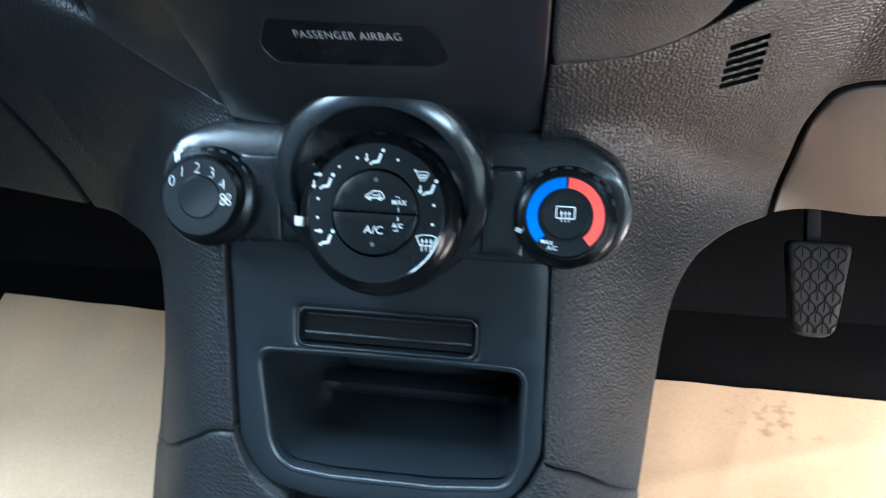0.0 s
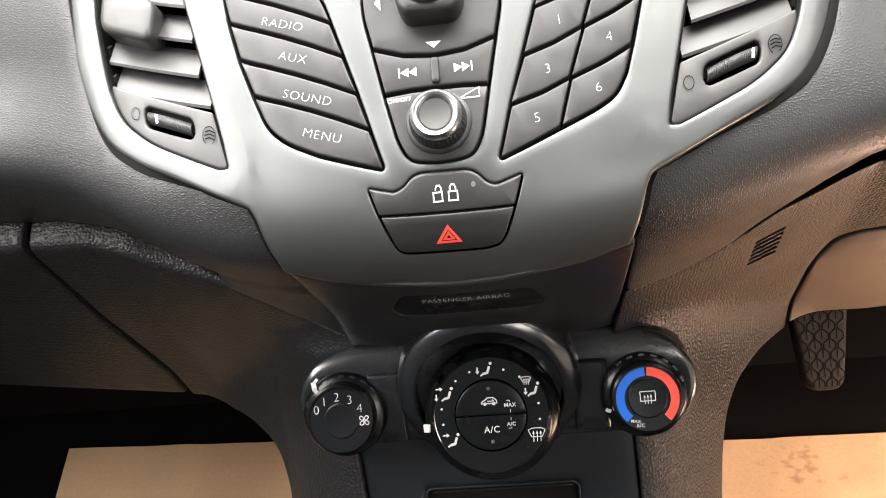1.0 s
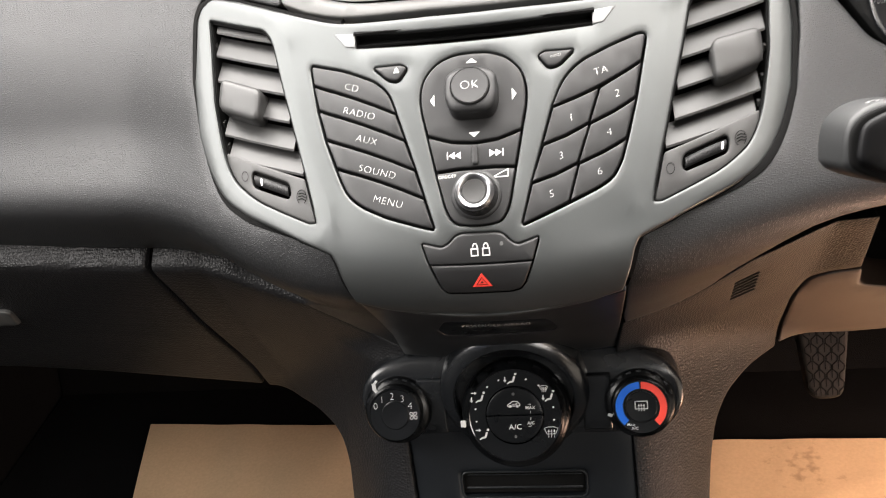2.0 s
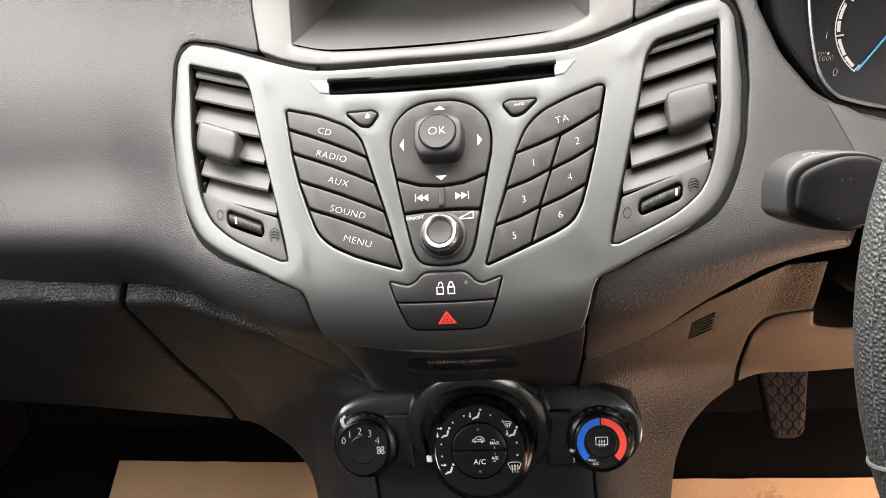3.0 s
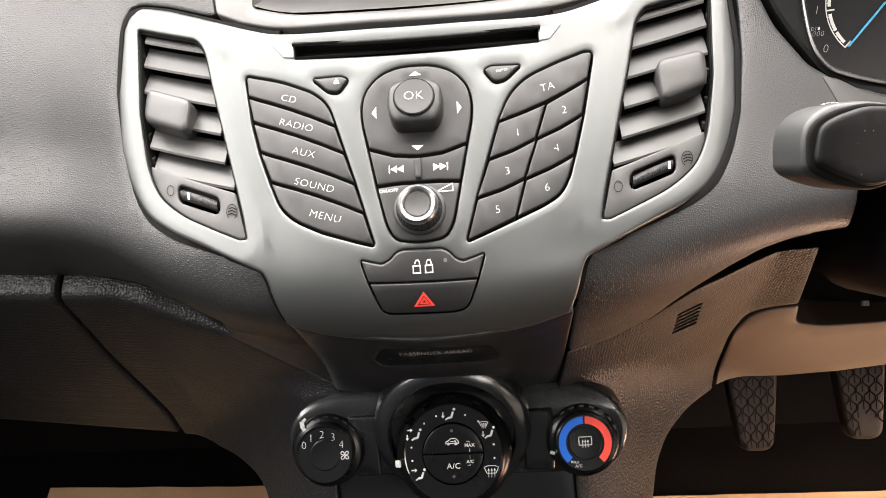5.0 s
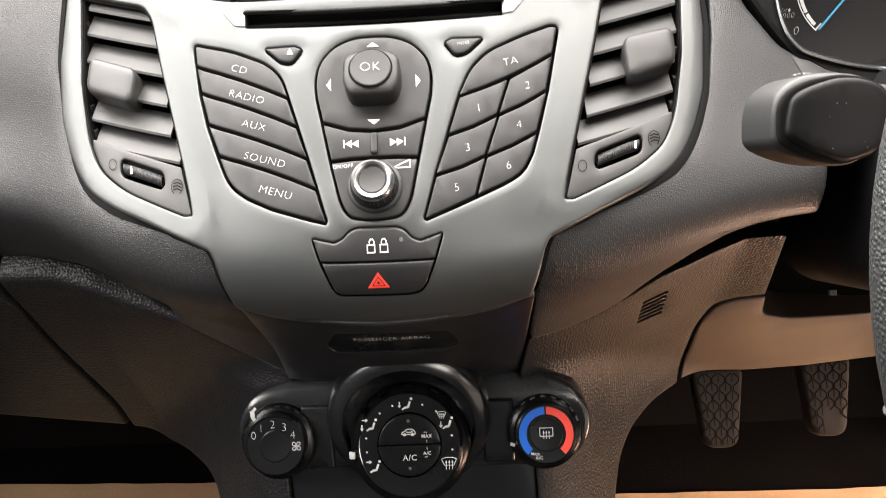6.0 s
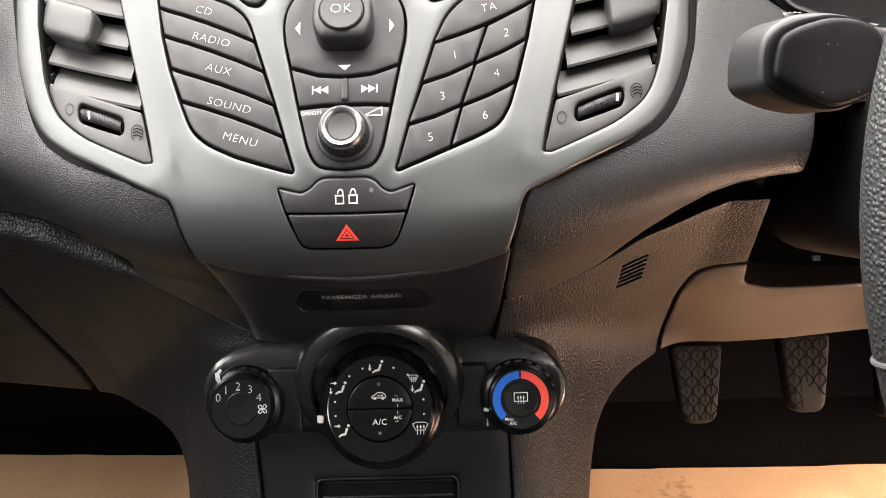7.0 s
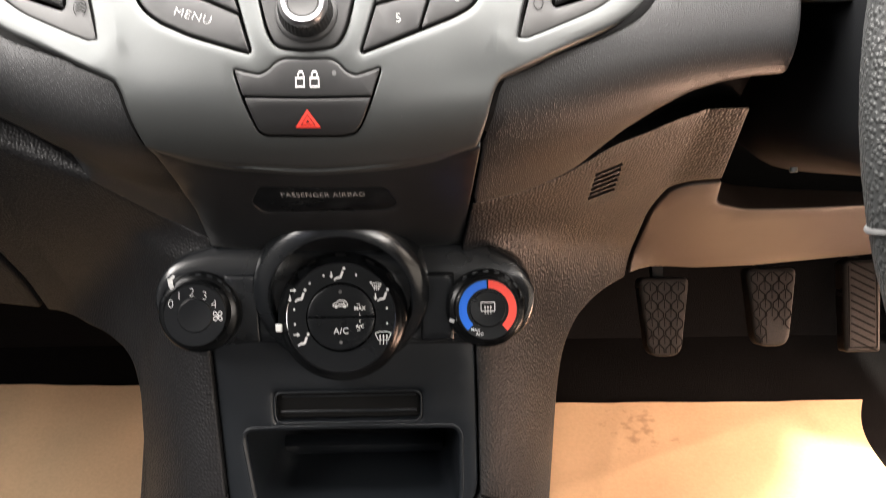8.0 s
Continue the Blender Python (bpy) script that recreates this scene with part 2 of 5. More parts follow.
def seg_dist(P, loops):
    best = np.full(len(P), 1e9)
    for L in loops:
        A = np.array(L)
        D = np.roll(A, -1, 0) - A
        l2 = np.maximum((D ** 2).sum(1), 1e-16)
        for s in range(0, len(P), 2000):
            Q = P[s:s + 2000, None, :] - A[None]
            w = np.clip((Q * D).sum(2) / l2, 0, 1)
            best[s:s + 2000] = np.minimum(best[s:s + 2000], np.sqrt(((Q - w[..., None] * D) ** 2).sum(2)).min(1))
    return best


def inside(P, L):
    A = np.array(L)
    B = np.roll(A, -1, 0)
    x, y = P[:, 0][:, None], P[:, 1][:, None]
    c = ((A[:, 1] > y) != (B[:, 1] > y)) & (x < (B[:, 0] - A[:, 0]) * (y - A[:, 1]) / (B[:, 1] - A[:, 1] + 1e-15) + A[:, 0])
    return c.sum(1) % 2 == 1


def sheet(surf, outer, holes=(), edge=0.001, back=0.004, step=0.006, lift=0.0, hole_edge=None, hole_back=None, dish=0.0, edge_at=None, fall=None, bank=None):
    """A moulded piece that follows surf inside an outline: its rim rolls over by edge and goes back by back."""
    from mathutils.geometry import delaunay_2d_cdt
    he = edge if hole_edge is None else hole_edge
    hb = back if hole_back is None else hole_back
    pts, edges = [], []
    for L in (outer, *holes):
        s = len(pts)
        pts += L
        edges += [(s + i, s + (i + 1) % len(L)) for i in range(len(L))]
    base = len(pts)
    extra = []
    for k, L in enumerate((outer, *holes)):
        A = np.array(L)
        t = np.roll(A, -1, 0) - np.roll(A, 1, 0)
        t /= np.maximum(np.linalg.norm(t, axis=1, keepdims=True), 1e-12)
        nrm = np.stack([-t[:, 1], t[:, 0]], 1) * (1 if k == 0 else -1)
        e = edge if k == 0 else he
        rings = [0.12, 0.4, 1.0]
        if fall and 0 < k <= fall[0]:
            rings += [fall[1] / e * w for w in (.5, .8, 1.0, 1.2)]
        if bank and bank[0] < k <= bank[1]:
            rings += [bank[2] / e * w for w in (.3, .6, .9, 1.05, 1.4, 1.5, 1.85, 1.95)]
        for w in rings:
            R = A + nrm * e * w
            keep = seg_dist(R, (outer, *holes)) > e * w * 0.93
            extra += [tuple(p) for p in R[keep]]
    A = np.array(outer)
    lo, hi = A.min(0), A.max(0)
    gx = np.arange(lo[0] + step / 2, hi[0], step)
    gy = np.arange(lo[1] + step / 2, hi[1], step)
    if len(gx) and len(gy):
        G = np.array([(a + (step * 0.5 if j % 2 else 0), b) for j, b in enumerate(gy) for a in gx])
        ok = inside(G, outer)
        for L in holes:
            ok &= ~inside(G, L)
        G = G[ok]
        if len(G):
            G = G[seg_dist(G, (outer, *holes)) > max(edge, he) + step * 0.35]
            extra += [tuple(p) for p in G]
    if extra:
        E_ = np.array(extra)
        ok = inside(E_, outer)
        for L in holes:
            ok &= ~inside(E_, L)
        extra = [p for p, o in zip(extra, ok) if o]
    P2, _, F, *_ = delaunay_2d_cdt([Vector(p) for p in pts + extra], edges, [], 0, 1e-7)
    P = np.array([tuple(p) for p in P2])
    cen = np.array([P[list(f)].mean(0) for f in F])
    ok = inside(cen, outer)
    for L in holes:
        ok &= ~inside(cen, L)
    d0 = seg_dist(P, (outer,))
    d1 = seg_dist(P, holes) if holes else np.full(len(P), 1e9)
    d2 = seg_dist(P, holes[:fall[0]]) if fall else d1
    d3 = seg_dist(P, holes[bank[0]:bank[1]]) if bank else d1
    bm = bmesh.new()
    vs = []
    for p, a, b, c, g in zip(P, d0, d1, d2, d3):
        h = lift
        el = edge_at(p[0], p[1]) if edge_at else edge
        if a < el:
            h -= el * (1 - math.sqrt(max(0, 1 - (1 - a / el) ** 2)))
        if bank:
            near_rim = min(max((.0150 - a) / .004, 0), 1)
            h += bank[3] * min(g / bank[2], 1) * near_rim * min(max((bank[2] * 3.2 - g) / bank[2], 0), 1)
            q = min(max((.0119 - g) / .0026, 0), 1)
            h += .0005 * q
        if fall and c < fall[1]:
            w = 1 - c / fall[1]
            h -= fall[2] * w * w * (3 - 2 * w)
        if holes and b < he:
            h -= he * (1 - math.sqrt(max(0, 1 - (1 - b / he) ** 2)))
        if dish:
            h -= dish * min(min(a, b) / 0.008, 1) ** 2
        vs.append(bm.verts.new(surf.at(p[0], p[1], h)))
    for f, o in zip(F, ok):
        if o:
            try:
                bm.faces.new([vs[i] for i in f])
            except ValueError:
                pass
    rim = [e for e in bm.edges if len(e.link_faces) == 1]
    isouter = {}
    for i, v in enumerate(vs):
        isouter[v] = d0[i] <= d1[i]
    res = bmesh.ops.extrude_edge_only(bm, edges=rim)
    made = [g for g in res["geom"] if isinstance(g, bmesh.types.BMVert)]
    srcs = {}
    for v in made:
        for e in v.link_edges:
            o = e.other_vert(v)
            if o in isouter:
                srcs[v] = o
    for v in made:
        o = srcs.get(v)
        v.co -= surf.out * (back if o is None or isouter[o] else hb)
    bmesh.ops.delete(bm, geom=[v for v in bm.verts if not v.link_faces], context="VERTS")
    bmesh.ops.recalc_face_normals(bm, faces=bm.faces)
    probe = max((f for f in bm.faces), key=lambda f: abs(f.normal.dot(surf.out)))
    if probe.normal.dot(surf.out) < 0:
        bmesh.ops.reverse_faces(bm, faces=bm.faces)
    return bm


def lathe(surf, u, v, profile, n=56, flutes=0, depth=0.0, flute_r=(0, 1)):
    """A turned piece about the way off surf at (u, v) mm: profile of (radius, height) in mm, from the rim to the middle."""
    bm = bmesh.new()
    c = surf.at(u / 1000, v / 1000)
    ax = Vector((1, 0, 0))
    w = surf.out.normalized()
    up = ax.cross(w).normalized() * -1
    up = w.cross(ax).normalized()
    rings = []
    for r, h in profile:
        if r < 1e-6:
            rings.append([bm.verts.new(c + w * h / 1000)])
            continue
        ring = []
        for i in range(n):
            a = 2 * math.pi * i / n
            rr = r + (depth * (0.5 + 0.5 * math.cos(flutes * a)) if flutes and flute_r[0] <= r <= flute_r[1] else 0)
            ring.append(bm.verts.new(c + (ax * math.cos(a) + up * math.sin(a)) * rr / 1000 + w * h / 1000))
        rings.append(ring)
    for a, b in zip(rings, rings[1:]):
        for i in range(n):
            if len(b) == 1:
                bm.faces.new([a[i], a[(i + 1) % n], b[0]])
            elif len(a) == 1:
                bm.faces.new([a[0], b[(i + 1) % n], b[i]])
            else:
                bm.faces.new([a[i], a[(i + 1) % n], b[(i + 1) % n], b[i]])
    bmesh.ops.recalc_face_normals(bm, faces=bm.faces)
    return bm


def flat(surf, loops, h=0.0003):
    """A thin printed mark: filled outlines (metres in u, v)."""
    bm = bmesh.new()
    for L in loops:
        bm.faces.new([bm.verts.new(surf.at(a, b, h)) for a, b in L])
    bmesh.ops.triangulate(bm, faces=bm.faces)
    bmesh.ops.recalc_face_normals(bm, faces=bm.faces)
    for f in bm.faces:
        if f.normal.dot(surf.out) < 0:
            f.normal_flip()
    return bm


def bar(a, b, w):
    """A stroke from a to b, w wide, in millimetres."""
    a, b = Vector(a), Vector(b)
    d = (b - a).normalized()
    n = Vector((-d.y, d.x)) * w / 2
    return [((p.x) / 1000, (p.y) / 1000) for p in (a - n, b - n, b + n, a + n)]


def poly(pts):
    return [(a / 1000, b / 1000) for a, b in pts]


def arc_band(u, v, r0, r1, a0, a1, n=40):
    o = [(u + r1 * math.cos(radians(a0 + (a1 - a0) * i / n)), v + r1 * math.sin(radians(a0 + (a1 - a0) * i / n))) for i in range(n + 1)]
    i_ = [(u + r0 * math.cos(radians(a1 - (a1 - a0) * i / n)), v + r0 * math.sin(radians(a1 - (a1 - a0) * i / n))) for i in range(n + 1)]
    return [poly([o[i], o[i + 1], i_[n - i - 1], i_[n - i]]) for i in range(n)]


def lettering(name, body, surf, u, v, size, material, parent, angle=0.0, shear=0.0, h=0.0003, label="", stretch=1.0, bold=0.0):
    """Printed words on a surface, centred at (u, v) mm, size = capital height in mm."""
    cu = bpy.data.curves.new(name, "FONT")
    cu.body, cu.size, cu.align_x, cu.align_y, cu.shear = body, size / 0.72, "CENTER", "CENTER", shear
    cu.offset = bold if bold else -0.042 * size
    cu.space_character = 1.08
    cu.resolution_u = 3
    tmp = new("tmp", cu)
    bpy.context.view_layer.update()
    me = bpy.data.meshes.new_from_object(tmp.evaluated_get(bpy.context.evaluated_depsgraph_get()))
    bpy.data.objects.remove(tmp)
    bpy.data.curves.remove(cu)
    me.name = name
    c, s = math.cos(radians(angle)), math.sin(radians(angle))
    for q in me.vertices:
        x, y = q.co.x * stretch, q.co.y
        q.co = surf.at((u + x * c - y * s) / 1000, (v + (x * s + y * c) * surf.k) / 1000, h)
    me.materials.clear()
    ob = link(name, me, None, label, material)
    return under(ob, parent)


def box(bm, lo, hi, m=None):
    r = bmesh.ops.create_cube(bm, size=1)
    for q in r["verts"]:
        q.co = Vector([(lo[i] + hi[i]) / 2 + q.co[i] * (hi[i] - lo[i]) for i in range(3)])
        if m:
            q.co = m @ q.co
    return r["verts"]


def bevel(bm, w, seg=2, angle=30):
    es = [e for e in bm.edges if len(e.link_faces) == 2 and e.calc_face_angle(0) > radians(angle)]
    bmesh.ops.bevel(bm, geom=es, offset=w, segments=seg, profile=0.6, affect="EDGES", clamp_overlap=True)
    return bm


def add(name, bm, material, parent, label=""):
    ob = part(name, bm, material, None, label)
    return under(ob, parent) if parent else ob


def sheet_bars(surf, bars, h):
    bm = bmesh.new()
    for q in bars:
        lo = [bm.verts.new(surf.at(a, b, 0)) for a, b in q]
        hi = [bm.verts.new(surf.at(a, b, h)) for a, b in q]
        bm.faces.new(hi)
        for i in range(4):
            bm.faces.new([lo[i], lo[(i + 1) % 4], hi[(i + 1) % 4], hi[i]])
    bmesh.ops.recalc_face_normals(bm, faces=bm.faces)
    return bm


# ---- surfaces of the dashboard ----


def curve(xs, ys):
    """A smooth function through a few profile stations."""
    n = len(xs)
    h = [xs[i + 1] - xs[i] for i in range(n - 1)]
    s = [(ys[i + 1] - ys[i]) / h[i] for i in range(n - 1)]
    m = [s[0]] + [(s[i - 1] * h[i] + s[i] * h[i - 1]) / (h[i] + h[i - 1]) for i in range(1, n - 1)] + [s[-1]]

    def f(v):
        if v <= xs[0]:
            return ys[0] + m[0] * (v - xs[0])
        if v >= xs[-1]:
            return ys[-1] + m[-1] * (v - xs[-1])
        i = max(k for k in range(n - 1) if xs[k] <= v)
        u = (v - xs[i]) / h[i]
        return ((1 + 2 * u) * (1 - u) ** 2 * ys[i] + u * (1 - u) ** 2 * h[i] * m[i]
                + u * u * (3 - 2 * u) * ys[i + 1] + u * u * (u - 1) * h[i] * m[i + 1])
    return f


def soft_min(a, b, r):
    d = max(r - abs(a - b), 0) / r
    return min(a, b) - d * d * r / 4


PLATE = curve([.485, .4905, .498, .510, .525, .540, .560, .618, .66], [.385, .3792, .3752, .3735, .3765, .386, .4035, .4545, .4915])
PAD = curve([.44, .455, .472, .486, .498, .51, .525, .54, .56, .618, .66, .72], [.455, .425, .402, .3885, .380, .3775, .381, .390, .405, .456, .493, .546])


def plate_y(x, z):
    return PLATE(z) + 1.3 * x * x


def pad_edge(x):
    """How much higher the lower edge of the soft pad runs away from the centre."""
    a = abs(x)
    t = min(max((a - .085) / .10, 0), 1)
    return (.025 if x < 0 else .014) * t * t * (3 - 2 * t)


def pad_y(x, z):
    a = abs(x)
    e = pad_edge(x)
    t = min(max((.575 - z) / .06, 0), 1)
    zz = z - e * t * t * (3 - 2 * t)
    out = a if x > 0 else min(a, .22) + .4 * max(a - .22, 0)
    off = (1.3 * a * a if a < .11 else .01573 + .286 * (out - .11)) + .0008
    if x < 0:
        b = min(max((a - .12) / .09, 0), 1)
        c = min(max((.625 - z) / .085, 0), 1)
        off += .022 * b * b * (3 - 2 * b) * c * c * (3 - 2 * c)
        off -= .0125 * b * b * (3 - 2 * b) * min(max((.528 - z) / .04, 0), 1) ** 1.5
    return PAD(zz) + off


def side_y(x, z):
    t = max(abs(x) - .075, 0)
    return .408 + (z - .332) * .5 + (.0677 * (t / .055) ** 1.55 if t < .055 else 1.5 * t * t / (t + .012)) + max(z - .40, 0) * .8


def knee_y(x, z):
    k = .465 + .55 * (min(x, .2) - .149) + .12 * max(x - .2, 0) + (.438 - z) * .62
    return soft_min(k, side_y(x, z), .03)


LIP = curve([.10, .134, .146, .165, .183, .203, .237, .318, .7], [.43, .4524, .459, .469, .4795, .4855, .487, .4925, .503])


def glove_y(x, z):
    a = -x
    k = (.441 + (a - .133) * .33 if a < .2 else .463 + .06 * (a - .2)) + (.475 - z) * .5
    t = min(max((a - .128) / .062, 0), 1)
    d = z - (LIP(max(a, .10)) - .0115 * t ** .8 - .0005)
    d = (d + math.sqrt(d * d + .0030 * .0030)) / 2
    return soft_min(k, side_y(x, z), .03) + min(max((a - .126) / .008, 0), 1) * 1.75 * d


def strip_y(x, z):
    return .379 + (.496 - z) * .69 + 1.0 * x * x


def console_y(x, z):
    return .412 + (z - .332) * .5


PLATE_S = Field(plate_y, 42)
LOW_S = Field(plate_y, 12)
GLOVE_S = Field(glove_y, 0)
KNEE_S = Field(knee_y, 0)
STRIP_S = Field(strip_y, -30)
CONSOLE_S = Field(console_y, 26)


def left_y(x, z):
    """The passenger pad lies flush with the lower trim near the centre and overhangs it further out."""
    a, w = pad_y(x, z), min(max((.158 + x) / .03, 0), 1) * min(max((.505 - z) / .03, 0), 1)
    return a + (soft_min(a, glove_y(x, z) - .0006, .012) - a) * w * w * (3 - 2 * w)


def right_y(x, z):
    """The driver's pad lies flush with the lower trim near the centre and lifts off it further out."""
    a, w = pad_y(x, z), min(max((.152 - x) / .03, 0), 1) * min(max((.505 - z) / .03, 0), 1)
    return a + (soft_min(a, knee_y(x, z) - .0008, .012) - a) * w * w * (3 - 2 * w)


# ---- cabin shell ----
def slab(name, lo, hi, material, label, category):
    bm = bmesh.new()
    box(bm, lo, hi)
    bevel(bm, 0.004, 1)
    return tagged(part(name, bm, material, None), label, category, kind="structure")


slab("ground", (-60, -60, -0.36), (60, 60, -0.30), M_OUTSIDE, "grey asphalt forecourt around the car", "ground")
slab("floor", (-0.70, -1.30, -0.03), (0.74, 1.00, 0.012), M_CARPET, "black carpeted car floor", "floor")
fw = slab("wall_firewall", (-0.70, 0, -0.02), (0.74, 0.03, 0.86), M_CARPET, "black carpeted bulkhead sloping up behind the footwells", "bulkhead")
fw.matrix_world = pose(0, 0.86, 0.0, -22, 0, 0)
# Unseen, full height: blocks rear light and keeps reflections in the dials dark.
slab("wall_rear", (-0.76, -1.36, -0.05), (0.76, -1.30, 1.20), M_SHELL, "unseen rear wall added to keep out light from behind", "wall")
slab("wall_left_front", (-0.76, 0.402, -0.05), (-0.70, 1.20, 0.86), M_CARPET, "dark trim at the side of the passenger footwell", "wall")
slab("wall_left", (-0.76, -1.30, -0.05), (-0.70, 0.40, 0.86), M_SHELL, "grey plastic door lining under the side window", "door")
slab("wall_right_sill", (0.70, -1.30, -0.10), (0.76, 1.20, 0.068), M_SHELL, "dark door sill of the driver's doorway", "sill")
slab("wall_right_front", (0.70, 0.802, 0.07), (0.76, 1.20, 0.92), M_CARPET, "dark trim in front of the driver's doorway", "wall")
# Added wall on the driver's side; its cut-out lets sun onto one patch of paper.
door = bmesh.new()
rim_ = [(-1.30, .92), (-1.30, .07), (-.50, .07), (-.50, .70), (-.03, .70), (.09, .56), (.197, .482), (.33, .425), (.409, .306), (.44, .235), (.72, .235), (.72, .07), (.80, .07), (.80, .92)]
va = [door.verts.new((.70, a, b)) for a, b in rim_]
vb = [door.verts.new((.712, a, b)) for a, b in rim_]
door.faces.new(va)
door.faces.new(vb[::-1])
for i in range(len(rim_)):
    door.faces.new([va[i], va[i - 1], vb[i - 1], vb[i]])
bmesh.ops.recalc_face_normals(door, faces=door.faces)
tagged(part("wall_right", door, M_CARPET, None), "added dark side wall, cut to shape the sun patch on the driver's paper", "door", kind="structure")
slab("ceiling", (-0.74, -1.30, 1.16), (0.74, 0.13, 1.20), M_LINING, "light grey headlining", "ceiling")


# creases: a point, a direction, height and width
FOLDS = [(.391, .704, .93, .36, .0007, .011), (.235, .66, .35, .94, .0004, .005), (.47, .70, .30, -.95, .0006, .012)]


def floor_paper(name, corners, label, material, slope):
    bm = bmesh.new()
    nx, ny = 90, 110
    (xa, xb), (ya, yb), skew = corners
    grid = []
    for j in range(ny + 1):
        row = []
        for i in range(nx + 1):
            s, t = i / nx, j / ny
            y = ya + (yb - ya) * t + slope * (xb - xa) * s
            x = xa + (xb - xa) * s + skew[0] * (1 - t) * (1 - s) + skew[1] * (1 - t) * s + 0.012 * math.sin(5 * t + 1) * s * (1 if skew[1] else 0)
            fold = sum(hh * math.exp(-(((x - px_) * sy - (y - py_) * sx) / ww) ** 2) for px_, py_, sx, sy, hh, ww in FOLDS) if skew[1] else 0
            z = 0.0185 + fold + 0.0022 * noise.noise(Vector((x * 7, y * 6, 0.3))) + 0.0012 * noise.noise(Vector((x * 22, y * 9, 4.1)))
            row.append(bm.verts.new((x, y, z)))
        grid.append(row)
    for j in range(ny):
        for i in range(nx):
            bm.faces.new([grid[j][i], grid[j][i + 1], grid[j + 1][i + 1], grid[j + 1][i]])
    r = bmesh.ops.extrude_face_region(bm, geom=bm.faces[:])
    for q in r["geom"]:
        if isinstance(q, bmesh.types.BMVert):
            q.co.z -= 0.0012
    bmesh.ops.recalc_face_normals(bm, faces=bm.faces)
    return tagged(part(name, bm, material, None), label, "floor paper", "protective floor papers")


floor_paper("floor_paper", ((-0.529, -0.06), (0.505, 0.794), (0.066, 0.0)), "flat brown kraft paper sheet over the passenger carpet", M_PAPER, -.042)
floor_paper("floor_paper", ((0.10, 0.532), (0.575, 0.7455), (0.0, -0.042)), "stained and creased brown kraft paper sheet below the pedals", M_PAPER_STAINED, -.012)

# ---- dashboard ----
dash = thing("dashboard", (0, 0.7, 0.30), "dark grey grained plastic car dashboard around the centre stack", "dashboard")

PAD_LOW_L = [(-131, 449), (-146, 456), (-165, 465), (-183, 475), (-203, 481), (-237, 483), (-318, 488), (-640, 498)]
pad_left = [(-68, 414, 3), (-66, 449), (-67, 473), (-71, 499), (-75, 515), (-80, 528.5, 2), (-104, 536), (-129, 542), (-145, 547), (-154, 554), (-159, 563),
            (-164.5, 576), (-168, 600), (-167.5, 629), (-163, 637, 3), (-155, 639), (-137, 637.5), (-113, 633.5), (-109, 634), (-114, 655), (-117, 700), (-640, 720),
            *reversed(PAD_LOW_L), (-115, 438), (-95, 424)]
add("passenger_pad", sheet(Field(left_y, 20), loop(pad_left, 4, 6), edge=.0022, back=.03, step=.0075), M_PAD, dash, "grained soft pad over the glovebox")
pad_right = [(72, 461), (73.5, 499), (76.5, 515), (80, 528.5, 2), (92, 533), (117, 539.5), (143, 548.5), (154, 555), (159.5, 563),
             (164.5, 574), (169.5, 595), (171.5, 617), (169, 629), (166, 637, 3), (157, 641), (134, 639.5), (113, 633.5), (109, 634), (112, 655), (115, 700), (172, 700),
             (176, 650), (180, 630), (190, 607), (206, 588), (225, 577), (262, 566), (300, 560), (300, 552, 3), (225, 549, 3), (219.5, 513.5, 3), (202, 514.5), (186, 513.5), (171, 510), (157, 501), (143, 487), (130, 461, 6), (116, 454.5), (101, 451), (87, 451.5), (73, 453, 1)]
add("driver_pad", sheet(Field(right_y, 20), loop(pad_right, 4, 6), edge=.0022, back=.03, step=.0075), M_PAD, dash, "grained soft pad beside the steering column")

glove = [(-640, 502, 2), (-318, 493, 2), (-239, 487.5, 2), (-240.5, 470, 10), (-238.5, 441, 12), (-237.5, 405, 12), (-232.5, 365, 12), (-228.5, 328, 12), (-231, 290, 2), (-289, 300), (-364, 313), (-442, 322), (-640, 330)]
add("glovebox_lid", sheet(GLOVE_S, loop(glove, 6, 4), edge=.0025, back=.006, step=.0032), M_TRIM, dash, "dark grained glovebox lid with a rounded top lip")
trim_left = [(-67.8, 413.6, 2), (-95, 423.7), (-115, 437.7), (-131, 450.5), (-146, 459.5), (-165, 469.5), (-183, 479.8), (-203, 485.8), (-234.5, 487.2, 2), (-236, 470, 10), (-234, 441, 12), (-233, 405, 12), (-228, 365, 12), (-224, 328, 12), (-226.5, 288, 2),
             (-199, 283, 12), (-166, 299, 10), (-147, 306, 8), (-138, 305, 8), (-132, 294, 8), (-131, 268, 4), (-138, 225), (-143, 211, 2), (-120, 236), (-95, 264.5, 6), (-77, 280.5, 6), (-66, 280.5, 1), (-70, 330), (-72, 355), (-70, 385)]
add("console_side_trim", sheet(GLOVE_S, loop(trim_left, 4, 3), edge=.0014, back=.022, step=.0026), M_TRIM, dash, "fine-grained lower trim beside the glovebox")
trim_right = [(68.4, 413.6, 2), (71.5, 452.5, 1), (87, 451), (101, 450.4), (116, 453.9), (130, 460), (147, 469.4), (165, 472.5), (183.5, 477), (202, 479), (224.5, 478, 2), (233, 413, 2), (210.6, 412.5, 8), (199, 407, 8), (192.5, 386, 12), (194.5, 340, 12), (193, 312, 2),
              (166, 320, 12), (147, 321, 10), (137, 313, 10), (132, 296, 10), (129, 270, 4), (126, 240), (125, 231, 2), (113, 245.5), (101, 260.5), (93, 269.5, 4), (78, 279.5, 1), (77, 330), (76, 355), (73, 385)]
grille_slots = []
